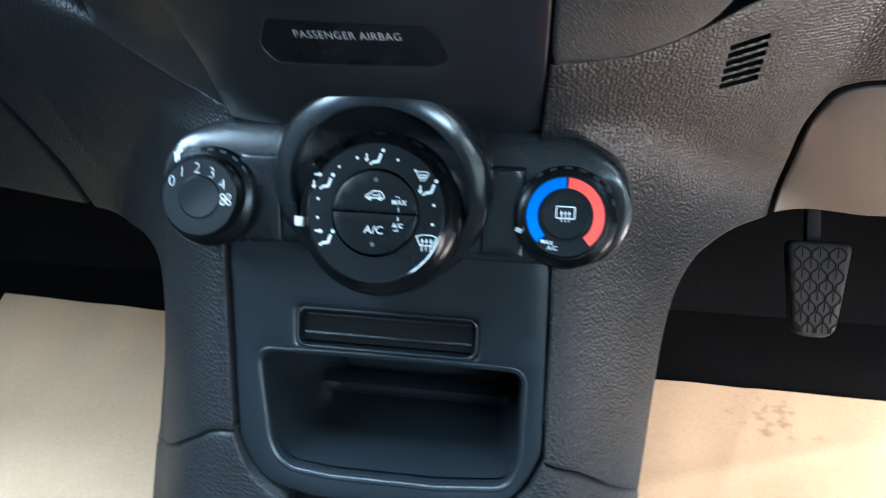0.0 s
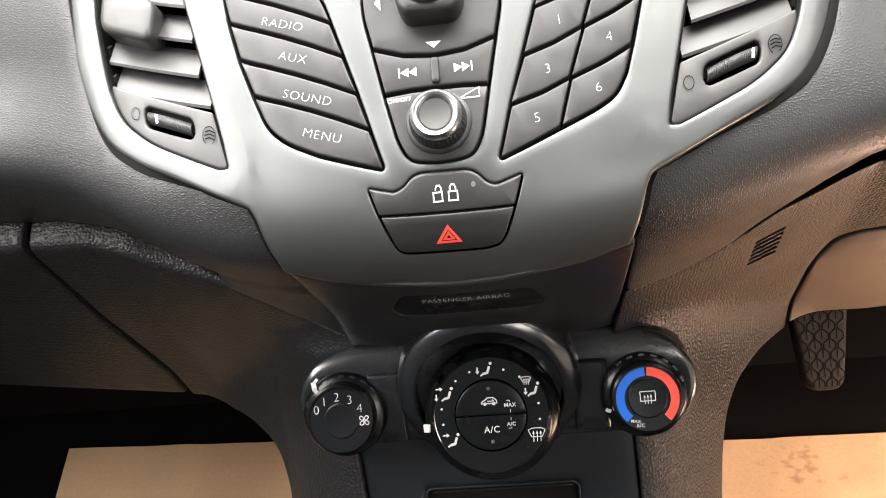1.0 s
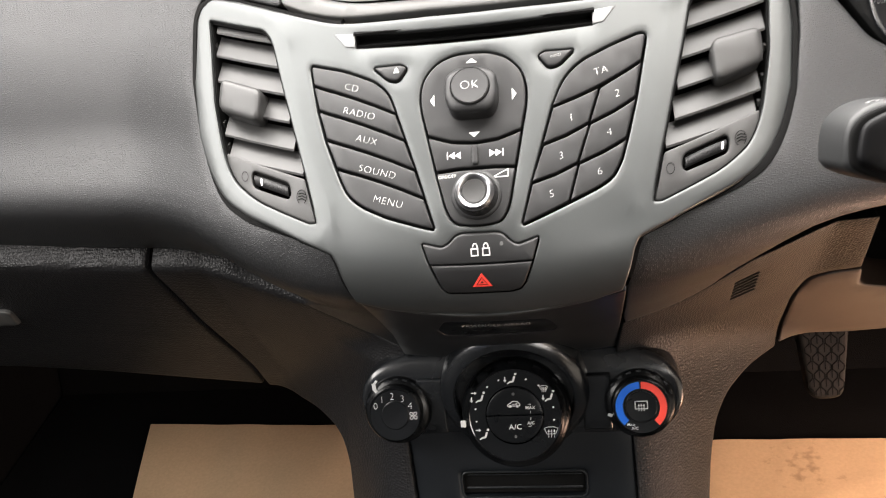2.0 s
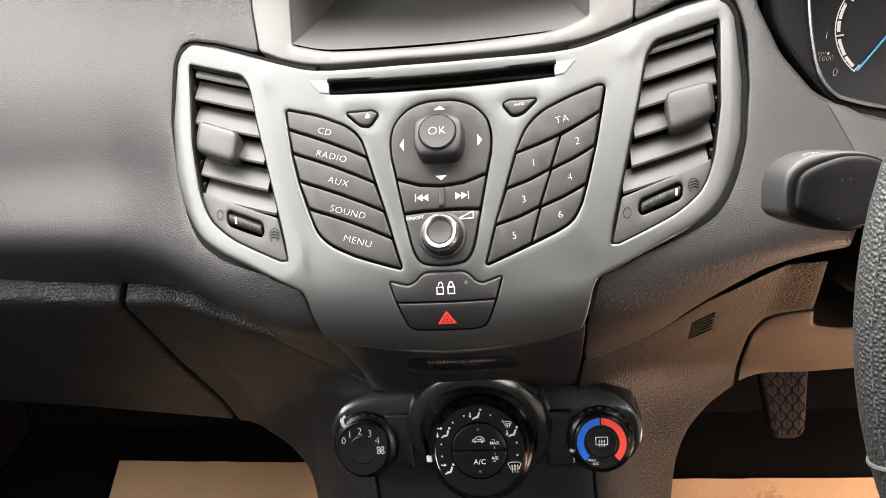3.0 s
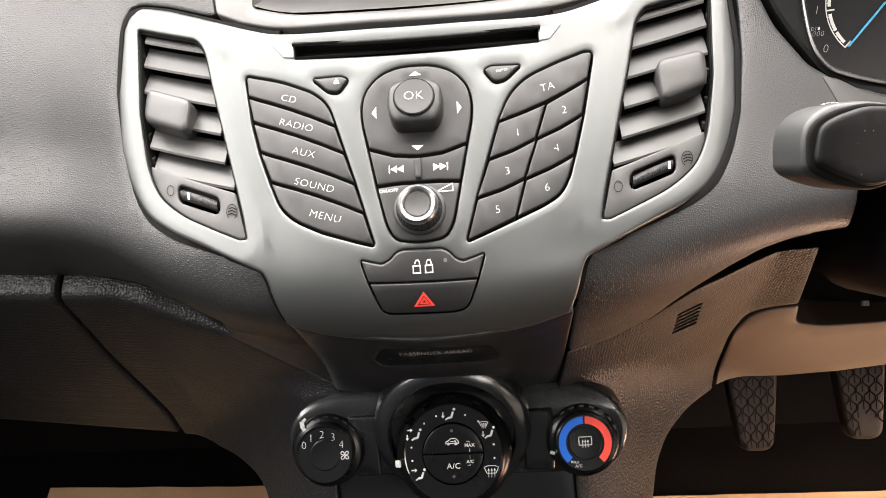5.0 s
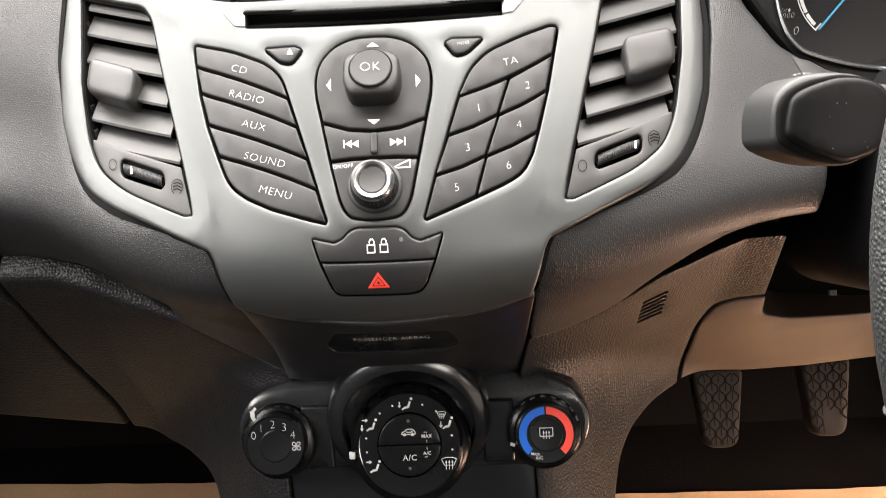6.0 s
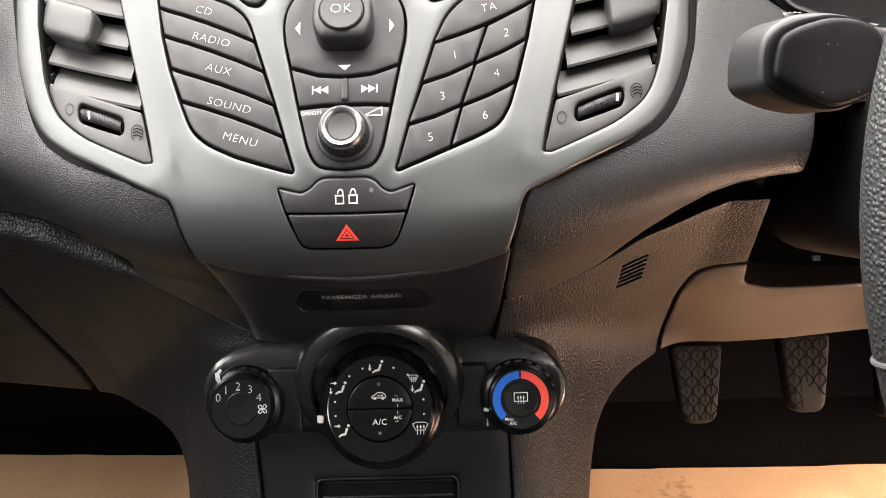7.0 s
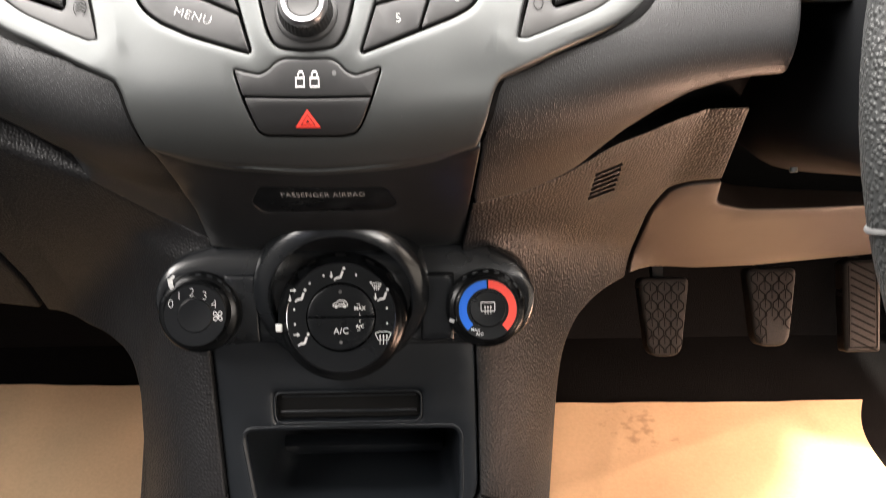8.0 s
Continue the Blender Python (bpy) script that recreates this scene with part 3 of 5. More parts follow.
for i in range(6):
    f = (i + .5) / 6
    a = Vector((141.2, 421.6)).lerp(Vector((140.6, 448.0)), f)
    b = Vector((157.8, 423.4)).lerp(Vector((156.2, 451.6)), f)
    d = (b - a).normalized()
    n = Vector((-d.y, d.x)) * 1.45
    grille_slots.append(loop([tuple(a - n), tuple(b - n), tuple(b + n), tuple(a + n)], 0.5, 6))
add("knee_side_trim", sheet(KNEE_S, loop(trim_right, 4, 6), grille_slots, edge=.0016, back=.03, step=.008, hole_edge=.0004, hole_back=.006), M_TRIM, dash, "fine-grained lower trim with a slotted sensor grille")
add("grille_backing", sheet(Field(lambda x, z: knee_y(x, z) + .007, 0), loop([(139, 417), (162, 424), (161, 454), (138, 451)], 1, 6), edge=.0005, back=.002), M_DARK, dash)
# Black sheet in the gap under the pad, painted in place of its shade.
add("pad_shade_sheet", sheet(Field(lambda x, z: knee_y(x, z) + .014, 0), loop([(126, 458), (150, 500), (170, 514), (222, 516), (224, 462), (150, 455)], 2, 8), edge=.001, back=.002), M_DARK, dash, "black sheet standing in for the shade under the pad")
bolster = [(214, 409.5, 6), (202, 404.5, 8), (196.5, 386, 12), (198.5, 340, 12), (197, 311, 2), (256, 297), (304, 293), (420, 296), (420, 366), (300, 372, 12), (262, 376, 8), (240, 386, 6), (235, 409.5, 3)]
add("knee_bolster", sheet(KNEE_S, loop(bolster, 4, 8), edge=.003, back=.04, step=.012), M_BOLSTER, dash, "smooth plastic knee bolster under the column")

lower_panel = [(211.8, 583.2, 1), (223.5, 560.6, 1), (228, 545, 4), (300, 540), (330, 556), (280, 562), (251, 567.5), (233, 574), (222, 580)]
add("column_surround", sheet(Field(lambda x, z: pad_y(min(x, .26), z) - .0012, 20), loop(lower_panel, 2, 5), edge=.0012, back=.012, step=.008), M_SLAT, dash, "smooth grey panel under the instruments")
top = bmesh.new()
tv = []
for j in range(13):
    w = j / 12
    row_ = []
    for i in range(49):
        x = -.70 + 1.44 * i / 48
        cover = .03 * max(0, 1 - ((x - .345) / .22) ** 2) * (1 - w)
        y0 = .535 + .28 * min(abs(x), .4) - .06
        row_.append(top.verts.new((x, y0 + (1.16 - y0) * w, .700 + cover + .075 * w ** .8)))
    tv.append(row_)
for a, b in zip(tv, tv[1:]):
    for i in range(48):
        top.faces.new([a[i], a[i + 1], b[i + 1], b[i]])
r_ = bmesh.ops.extrude_face_region(top, geom=top.faces[:])
for q in r_["geom"]:
    if isinstance(q, bmesh.types.BMVert):
        q.co.z -= .006
bmesh.ops.recalc_face_normals(top, faces=top.faces)
add("dash_top", top, M_PAD, dash, "grained dash top below the windscreen")
right_end = bmesh.new()
box(right_end, (.415, .50, .30), (.74, .56, .70))
bevel(right_end, .01, 2)
add("driver_end_panel", right_end, M_PAD, dash)
left_end = bmesh.new()
box(left_end, (-.70, .52, .33), (-.63, .60, .70))
bevel(left_end, .01, 2)
add("passenger_end_panel", left_end, M_PAD, dash)

# Added black board behind the column; its colour gives the recess its shade.
shade_board = bmesh.new()
box(shade_board, (.215, .575, .34), (.43, .585, .53))
bevel(shade_board, .002)
add("column_shade_board", shade_board, M_DARK, dash)

latch = [(-450, 430, 4), (-381, 424, 6), (-387, 402, 6), (-450, 398, 4)]
add("glovebox_latch", sheet(GLOVE_S, loop(latch, 4, 5), edge=.003, back=.008, step=.008, lift=.004), M_HOOD, dash, "grey glovebox latch")
# Out-of-view cowl, added to shade the cluster, stalk and driver's pad.
cowl = bmesh.new()
cv = []
for j in range(9):
    w = j / 8
    row_ = []
    for i in range(25):
        a = math.pi * i / 24
        row_.append(cowl.verts.new((0.350 - .150 * math.cos(a), .475 + .03 * abs(math.cos(a)) + .30 * w, .665 + .075 * math.sin(a) ** .6 + .02 * w)))
    cv.append(row_)
for a, b in zip(cv, cv[1:]):
    for i in range(24):
        cowl.faces.new([a[i], a[i + 1], b[i + 1], b[i]])
r_ = bmesh.ops.extrude_face_region(cowl, geom=cowl.faces[:])
for q in r_["geom"]:
    if isinstance(q, bmesh.types.BMVert):
        q.co.z -= .008
bmesh.ops.recalc_face_normals(cowl, faces=cowl.faces)
add("cluster_cowl", cowl, M_PAD, dash, "unseen arched cowl added to shade the instruments")

# display hood above the fascia
hood_y = curve([.60, .628, .66, .70], [.445, .468, .492, .515])
HOOD = Field(lambda x, z: hood_y(z) + 1.3 * x * x - .002, 40)
hood = [(-108.5, 634.5), (-94, 630.5), (-77, 627.8, 8), (-62, 627.6), (-22, 628.5), (43.6, 627.8), (76, 628.5, 8), (90, 630.5), (108.5, 634.5), (111, 655), (114, 705), (-116, 705), (-113, 655)]
hood_hole = [(-86, 638, 1), (-66, 634.5, 12), (0, 634.5, 20), (64, 635, 12), (83, 640, 1), (86, 690, 2), (-89, 690, 2)]
h_bm = sheet(HOOD, loop(hood, 2, 6), [loop(hood_hole, 3, 6)], edge=.0012, back=.02, step=.008, hole_edge=.004, hole_back=.003)
hood_ob = thing("display_hood", (0, 0.50, 0.63), "smooth grey plastic hood around a recessed dash display", "display hood")
add("frame", h_bm, M_HOOD, hood_ob)
ledge = bmesh.new()
rows_ = []
for j in range(9):
    t = j / 8
    row = []
    for i in range(25):
        x = -.087 + .171 * i / 24
        w = 1 - .30 * t
        z = .6335 + .004 * max(0, (abs(x) - .06) / .026) ** 2 + .004 * t + .018 * t * t
        row.append(ledge.verts.new((x * w, HOOD.fn(x, .637) + .001 + .085 * t, z)))
    rows_.append(row)
for a, b in zip(rows_, rows_[1:]):
    for i in range(24):
        ledge.faces.new([a[i], a[i + 1], b[i + 1], b[i]])
for side in (0, -1):
    for a, b in zip(rows_, rows_[1:]):
        p, q = a[side], b[side]
        c, d = ledge.verts.new(p.co + Vector((0, .05, .07))), ledge.verts.new(q.co + Vector((0, .05, .07)))
        ledge.faces.new([p, q, d, c])
bmesh.ops.recalc_face_normals(ledge, faces=ledge.faces)
add("display_ledge", ledge, M_HOOD, hood_ob)
scr = bmesh.new()
box(scr, (-.066, -.004, -.03), (.066, .004, .045), pose(0, .585, .690, -20, 0, 0))
bevel(scr, .002)
add("display_screen", scr, M_GLOSS, hood_ob)

# ---- radio fascia ----
fascia = thing("radio_fascia", (0, 0.47, 0.50), "satin silver centre fascia with radio buttons and air vents", "radio")
half_low = [(-80, 528.3, 1.5), (-77.5, 524), (-74.2, 511), (-70.6, 500, 1.5), (-54, 495.3), (-34.5, 492.5)]
half_up = [(-23, 626.5), (-62, 625.6), (-77, 625.8, 8), (-94, 628.7), (-112.5, 632.3, 6), (-137, 636.4), (-155, 637.8, 4), (-163.5, 635, 4), (-167, 628), (-168, 600), (-164, 575), (-156.5, 559, 8), (-145.5, 547.3, 8), (-129, 541.5), (-104, 535.4)]
plate = half_up + half_low + [(0, 490.3)] + mirror(half_low[::-1]) + mirror(half_up[::-1])
vent = [(-157.2, 627.6, 2), (-119.5, 623.6, 3), (-114, 618.5, 4), (-108, 600), (-96, 567), (-89.5, 549), (-87.7, 541.6, 1), (-92, 541.0, 1), (-125, 549, 10), (-139.5, 556, 8), (-146.5, 567, 8), (-153, 590)]
btn_l = [(-89.8, 607.4, 2), (-70, 604.8, 6), (-53, 600, 6), (-45.5, 595, 5), (-42, 586.8), (-32.4, 563.8), (-23.3, 540.2, .8), (-29.4, 541.4), (-48.7, 545.6), (-62.3, 549.8, 6), (-70, 554.5, 6), (-75.4, 564.1), (-81.3, 576), (-85.6, 588.2)]
btn_r = [(-x, z, *r) for x, z, *r in [(-90.0, 607.6, 2), (-86, 608, 1), (-72, 605.2, 6), (-55.5, 600.5, 6), (-46.6, 594.3, 5), (-40.8, 584.3), (-28.5, 555.4), (-22.8, 540.0, .8), (-45.4, 546.5), (-61.5, 551, 5), (-69, 554, 6), (-73.5, 560), (-77.5, 569.2), (-83, 583.9)]]
dome = [(-27.7, 593, 8), (-25.6, 599.8, 8), (-18.8, 605.8, 8), (-9.5, 608.8, 8), (0, 609.2, 8), (9.5, 608.8, 8), (18.8, 605.8, 8), (25.6, 599.8, 8), (27.4, 593, 8), (26.6, 586), (23.9, 576.6), (20, 562.3), (15.9, 547.5, 5), (12, 542.2, 5), (0, 541.0, 9), (-12, 542.2, 5), (-15.9, 547.5, 5), (-20.4, 562), (-24.2, 576.6), (-26.8, 586)]
lock = [(-29.4, 533.6, .5), (-19.5, 531.8, 1.2), (-15.7, 533.2, 2), (-12.3, 536.3, 2), (-8.5, 537.4, 2), (9.7, 537.2, 2), (13.2, 535.8, 2), (16.4, 532.6, 2), (20.0, 531.4, 1.2), (30.0, 533.8, .5), (26.3, 523.8), (21.8, 513), (19.2, 509.3, 1.5), (14, 508.2), (-17.5, 508.6), (-20.5, 510.2, 1.5), (-26, 524)]
eject = [(-52.9, 605.8, 1), (-38, 606.5, 1), (-34.8, 605.2, 1), (-39.6, 600, 2), (-45, 600.6, 2)]
info = mirror(eject)
slot = [(-63, 620.5, .3), (-63, 614.9, .3), (63.5, 615, .3), (63.5, 620.8, .3)]


def grown(pts, d):
    """The outline moved outwards by d mm, for the gap round a button."""
    L = loop(pts, 1.0, 2)
    A = np.array(L) * 1000
    t = np.roll(A, -1, 0) - np.roll(A, 1, 0)
    t /= np.maximum(np.linalg.norm(t, axis=1, keepdims=True), 1e-9)
    return [(float(a[0]) / 1000, float(a[1]) / 1000) for a in A + np.stack([t[:, 1], -t[:, 0]], 1) * d]


holes = [grown(o, 1.05) for o in (btn_l, btn_r, dome)] + [grown(o, .75) for o in (lock, eject, info)] + [loop(vent, 2, 4), loop(mirror(vent), 2, 4), grown(slot, .3)]


def plate_edge(u, v):
    """The faceplate's rim rolls off broadly beside the vents and tightly at the middle."""
    t = min(max((abs(u) - .098) / .02, 0), 1)
    return .0009 + .0009 * t * t * (3 - 2 * t)


add("faceplate", sheet(PLATE_S, loop(plate, 3, 4), holes, edge=.0018, back=.010, step=.006, hole_edge=.0008, hole_back=.010, edge_at=plate_edge, fall=(3, .0030, .00030), bank=(6, 8, .0062, .0006)), M_SILVER, fascia, "satin silver painted faceplate")
def gap_line(pts, low, side):
    """The faceplate's outline widened for the ring that paints the shadow gap, more along its lower edges."""
    A = np.array(loop(pts, 3, 4))
    t = np.roll(A, -1, 0) - np.roll(A, 1, 0)
    t /= np.maximum(np.linalg.norm(t, axis=1, keepdims=True), 1e-9)
    n = np.stack([t[:, 1], -t[:, 0]], 1)
    d = .0007 + low * np.clip(-n[:, 1], 0, 1) + side * np.abs(n[:, 0]) * np.where(np.abs(A[:, 0]) < .1, 1, .15)
    return [(float(a), float(b)) for a, b in A + n * d[:, None]]


# Black ring laid on the pad: the gap's shadow line put in as colour.
GAP_S = Field(lambda x, z: pad_y(x, z) - .0007 + (.012 if abs(x) < .071 else 0), 25)
add("edge_shade_ring", sheet(GAP_S, gap_line(plate, .0018, .0022), [grown(plate, -1.5)], edge=.0002, back=.001, step=.006), M_DARK, fascia, "black ring standing in for the shade round the faceplate")
add("button_backing", sheet(Field(lambda x, z: plate_y(x, z) + .0088, 42), loop([(-93, 612), (93, 612), (84, 570), (66, 545), (24, 530), (32, 535), (24, 505), (-24, 505), (-32, 535), (-24, 530), (-66, 545), (-84, 570)], 2, 6), [grown(slot, .6)], edge=.0003, back=.002, step=.008), M_DARK, fascia)
add("slot_liner", sheet(PLATE_S, grown(slot, .28), [grown(slot, -.25)], edge=.0002, back=.003, step=.01, lift=-.0014, hole_edge=.0003, hole_back=.02), M_DARK, fascia)
slot_bm = bmesh.new()
for lo, hi in (((-.0640, .4595, .6135), (.0645, .49, .6148)), ((-.0640, .4595, .6205), (.0645, .49, .6218)), ((-.0640, .488, .6148), (.0645, .49, .6205))):
    box(slot_bm, lo, hi)
add("disc_slot", slot_bm, M_DARK, fascia, "dark compact disc slot")
for sx in (-1, 1):
    ramp_ = [(63.4 * sx, 620.7), (63.4 * sx, 615.0), (69 * sx, 615.3), (75.5 * sx, 620.9)]
    add("slot_notch", sheet(PLATE_S, loop(ramp_, .4, 4), edge=.0004, back=.001, lift=.0006), M_BEZEL, fascia, "bright thumb notch at the disc slot")


for sx in (-1, 1):
    v_ = vent if sx < 0 else mirror(vent)
    add("vent_bezel", sheet(PLATE_S, grown(v_, 1.2), [grown(v_, .1)], edge=.0004, back=.001, step=.006, lift=.00015, hole_edge=.0006, hole_back=.002), M_SILVER, fascia, "silver inner rim of an air vent")
    add("vent_liner", sheet(PLATE_S, grown(v_, .08), [grown(v_, -1.0)], edge=.0002, back=.001, step=.008, lift=-.0020, hole_edge=.0003, hole_back=.032), M_DARK, fascia, "black liner inside an air vent")

# buttons


def ends_y(x, z):
    """The faces of the side buttons curl back towards their outer ends."""
    a = abs(x) - (.0725 + (z - .5545) * .33)
    return plate_y(x, z) + .0011 * (min(max((a + .006) / .009, 0), 1.4)) ** 2


ENDS_S = Field(ends_y, 42)


def button(name, outline, label="", surf=PLATE_S, lift=.0006, edge=.0008, dish=.0006, r=.6):
    return add(name, sheet(surf, loop(outline, r, 5), edge=edge, back=.010, step=.005, lift=lift, dish=dish), M_BUTTON, fascia, label)


def row(pl, pr, bow, g):
    """A row edge from pl to pr with a slight bow, shifted by g."""
    return [(pl[0] + (pr[0] - pl[0]) * t, pl[1] + (pr[1] - pl[1]) * t + bow * 4 * t * (1 - t) + g) for t in (0, .25, .5, .75, 1)]


cuts_l = [((-88.3, 598.8), (-42.0, 586.8)), ((-85.4, 588.2), (-37.5, 575.8)), ((-81.2, 576), (-32.5, 563.7)), ((-75.3, 564.2), (-28.1, 552.4))]
G = .6
e = [row(a, b, 1.0, 0) for a, b in cuts_l]
up = lambda r_: [(x, z + G) for x, z in r_]
dn = lambda r_: [(x, z - G) for x, z in r_]
rows_l = [
    [(-89.8, 607.4, 2), (-70, 604.8, 6), (-53, 600, 6), (-45.5, 595, 5)] + up(e[0])[::-1],
    dn(e[0]) + up(e[1])[::-1],
    dn(e[1]) + up(e[2])[::-1],
    dn(e[2]) + up(e[3])[::-1],
    dn(e[3]) + [(-23.3, 540.2, .8), (-29.4, 541.4), (-48.7, 545.6), (-62.3, 549.8, 6), (-70, 554.5, 6)],
]
words = [("CD", -66.5, 599.2), ("RADIO", -62.5, 588.3), ("AUX", -58.5, 577.3), ("SOUND", -53.0, 564.3), ("MENU", -47.5, 552.3)]
for o, (w, u, v) in zip(rows_l, words):
    b_ = button("radio_button", o, "black radio button marked " + w, ENDS_S, lift=0)
    lettering("legend", w, ENDS_S, u + .3, v - 1.2, 3.9, M_PRINT, b_, angle=-13, shear=.08, h=.0003, stretch=1.06)
mid = [(64.7, 589.6), (58.7, 575.8), (52.0, 560.8), (46.7, 547.2)]
cr = [row((40.8, 584.3), (86.6, 596.9), -1.0, 0), row((35.0, 569.8), (82.4, 582.8), -1.0, 0), row((28.5, 555.4), (76.6, 567.5), -1.0, 0)]


def split(r_, k, left):
    """The part of a row edge on one side of the middle seam."""
    m = mid[k]
    z = r_[2][1]
    return [p for p in r_ if p[0] < m[0] - 3] + [(m[0] - G, m[1])] if left else [(m[0] + G, m[1])] + [p for p in r_ if p[0] > m[0] + 3]


rows_r = [("TA", 66.0, 596.3, [(90.0, 607.6, 2), (86, 608, 1), (72, 605.2, 6), (55.5, 600.5, 6), (46.6, 594.3, 5)] + up(cr[0]))]
for k in range(2):
    rows_r.append((("1", "3")[k], (49.7, 43.6)[k], (579.5, 565.0)[k], dn(split(cr[k], k, True)) + up(split(cr[k + 1], k + 1, True))[::-1]))
    rows_r.append((("2", "4")[k], (73.6, 68.4)[k], (586.3, 571.7)[k], dn(split(cr[k], k, False)) + up(split(cr[k + 1], k + 1, False))[::-1]))
rows_r.append(("5", 37.8, 550.8, dn(split(cr[2], 2, True)) + [(mid[3][0] - G, 547.0), (22.8, 540.0, .8)]))
rows_r.append(("6", 62.4, 557.0, dn(split(cr[2], 2, False)) + [(73.5, 560), (69, 554, 6), (61.5, 551, 5), (mid[3][0] + G, 547.2)]))
for w, u, v, o in rows_r:
    b_ = button("preset_button", o, "black preset button marked " + w, ENDS_S, lift=0)
    lettering("legend", w, ENDS_S, u, v - .6, 4.1, M_PRINT, b_, angle=8 if w == "TA" else 4, h=.0003)

d_top = [p for p in dome if p[1] > 577]
c1 = [(-24.2, 576.6), (-12, 573.8), (0, 573.0), (12, 573.8), (23.9, 576.6)]
c2 = [(-20.4, 562), (-10, 562.8), (0, 563.0), (10, 562.9), (20, 562.3)]
pad_ = button("navigation_pad", d_top[:10] + up(c1)[::-1] + d_top[10:], "black navigation pad with arrow marks")
skip = button("skip_rocker", dn(c1) + up(c2)[::-1], "black skip rocker button")
volp = button("volume_panel", dn(c2) + [(15.9, 547.5, 5), (12, 541.8, 5), (0, 540.4, 9), (-12, 541.8, 5), (-15.9, 547.5, 5)], "black panel round the volume knob")
for q in ([(-3, 605.3), (3, 605.3), (0, 607.0)], [(-3, 577.2), (3, 577.2), (0, 575.3)], [(-20.3, 593.5), (-20.3, 588.6), (-22.6, 591)], [(20.3, 593.5), (20.3, 588.6), (22.6, 591)]):
    add("arrow_mark", flat(PLATE_S, [poly(q)], .0008), M_PRINT, pad_)
add("skip_mark", flat(PLATE_S, [poly([(s * a, 568.4 + b) for a, b in q]) for s in (-1, 1) for q in ([(13.8, 0), (10.6, 1.4), (10.6, -1.4)], [(10.6, 0), (7.4, 1.4), (7.4, -1.4)], [(14.6, 1.5), (14.1, 1.5), (14.1, -1.5), (14.6, -1.5)])], .0008), M_PRINT, skip)
add("rocker_rib", sheet(PLATE_S, loop([(-1.7, 572.2), (1.7, 572.2), (1.7, 564.2), (-1.7, 564.2)], 1.2, 2), edge=.001, back=.003, step=.002, lift=.0022), M_BUTTON, skip)
lettering("legend", "ON/OFF", PLATE_S, -14.9, 560.1, 1.8, M_PRINT, volp, angle=4, h=.0008, bold=-.02)
add("volume_mark", flat(PLATE_S, [bar((8.3, 558.8), (16.5, 558.8), .35), bar((8.3, 558.8), (16.5, 561.6), .35), bar((16.5, 558.6), (16.5, 561.8), .35)], .0008), M_PRINT, volp)
NAV = Plane(PLATE_S.at(0, .5912), 46)
joy = sheet(NAV, loop([(-13.3, 9, 7), (-13.6, -4, 7), (-10, -11.5, 7), (10, -11.5, 7), (13.6, -4, 7), (13.3, 9, 7), (7, 13, 7), (-7, 13, 7)], 7, 2), edge=.0035, back=.015, step=.003, lift=.0115)
jo = add("control_knob", joy, M_BUTTON, fascia, "black rounded confirm knob")
add("confirm_button", lathe(NAV, 0, 1.5, [(9.6, 10.5), (9.6, 12.3), (9.1, 12.7), (5, 12.5), (0, 12.4)]), M_BUTTON, jo)
add("confirm_gap", flat(NAV, arc_band(0, 1.5, 9.5, 10.3, 0, 360, 48), .0117), M_DARK, jo)
lettering("legend", "OK", NAV, 0, 1.5, 4.8, M_PRINT, jo, h=.0131)
VOL = Plane(PLATE_S.at(0, .5525), 40)
vk = add("volume_knob", lathe(VOL, 0, 0, [(12.8, -1), (12.8, 1.2), (12.0, 2.0), (11.2, 2.2), (10.4, 7.4), (9.7, 9.8), (9.0, 10.6)], 120, 40, .45, (9.6, 10.8)), M_BUTTON, fascia, "ribbed black volume knob with a chrome ring")
add("chrome_ring", lathe(VOL, 0, 0, [(9.9, 9.6), (9.8, 11.0), (9.3, 12.2), (8.5, 12.8), (7.6, 12.7), (6.7, 12.0), (6.2, 11.2)]), M_CHROME, vk, "chrome ring")
add("knob_cap", lathe(VOL, 0, 0, [(6.3, 11.2), (5.8, 11.6), (3.4, 11.2), (0, 11.0)]), M_SLAT, vk)
ej = button("eject_button", eject, "small black eject button", lift=.0014, edge=.001, dish=0, r=1.5)
add("eject_mark", flat(PLATE_S, [poly([(-41.6, 604.0), (-39.0, 604.0), (-40.3, 605.4)]), bar((-41.7, 603.4), (-38.9, 603.4), .5)], .0018), M_PRINT, ej)
inf = button("info_button", info, "small black info button", lift=.0014, edge=.001, dish=0, r=1.5)
lettering("legend", "INFO", PLATE_S, 43.6, 604.0, 1.7, M_PRINT, inf, angle=4, h=.0018)
lk = button("locking_button", lock[:10] + [(26.5, 524.3), (-26.2, 524.6)], "black central locking button", LOW_S)
hz = button("hazard_button", [(-25.6, 523.7, .5), (26.1, 523.4, .5), (21.8, 513), (19.2, 509.3, 1.5), (14, 508.2), (-17.5, 508.6), (-20.5, 510.2, 1.5)], "black hazard light button", LOW_S)
ticks = []
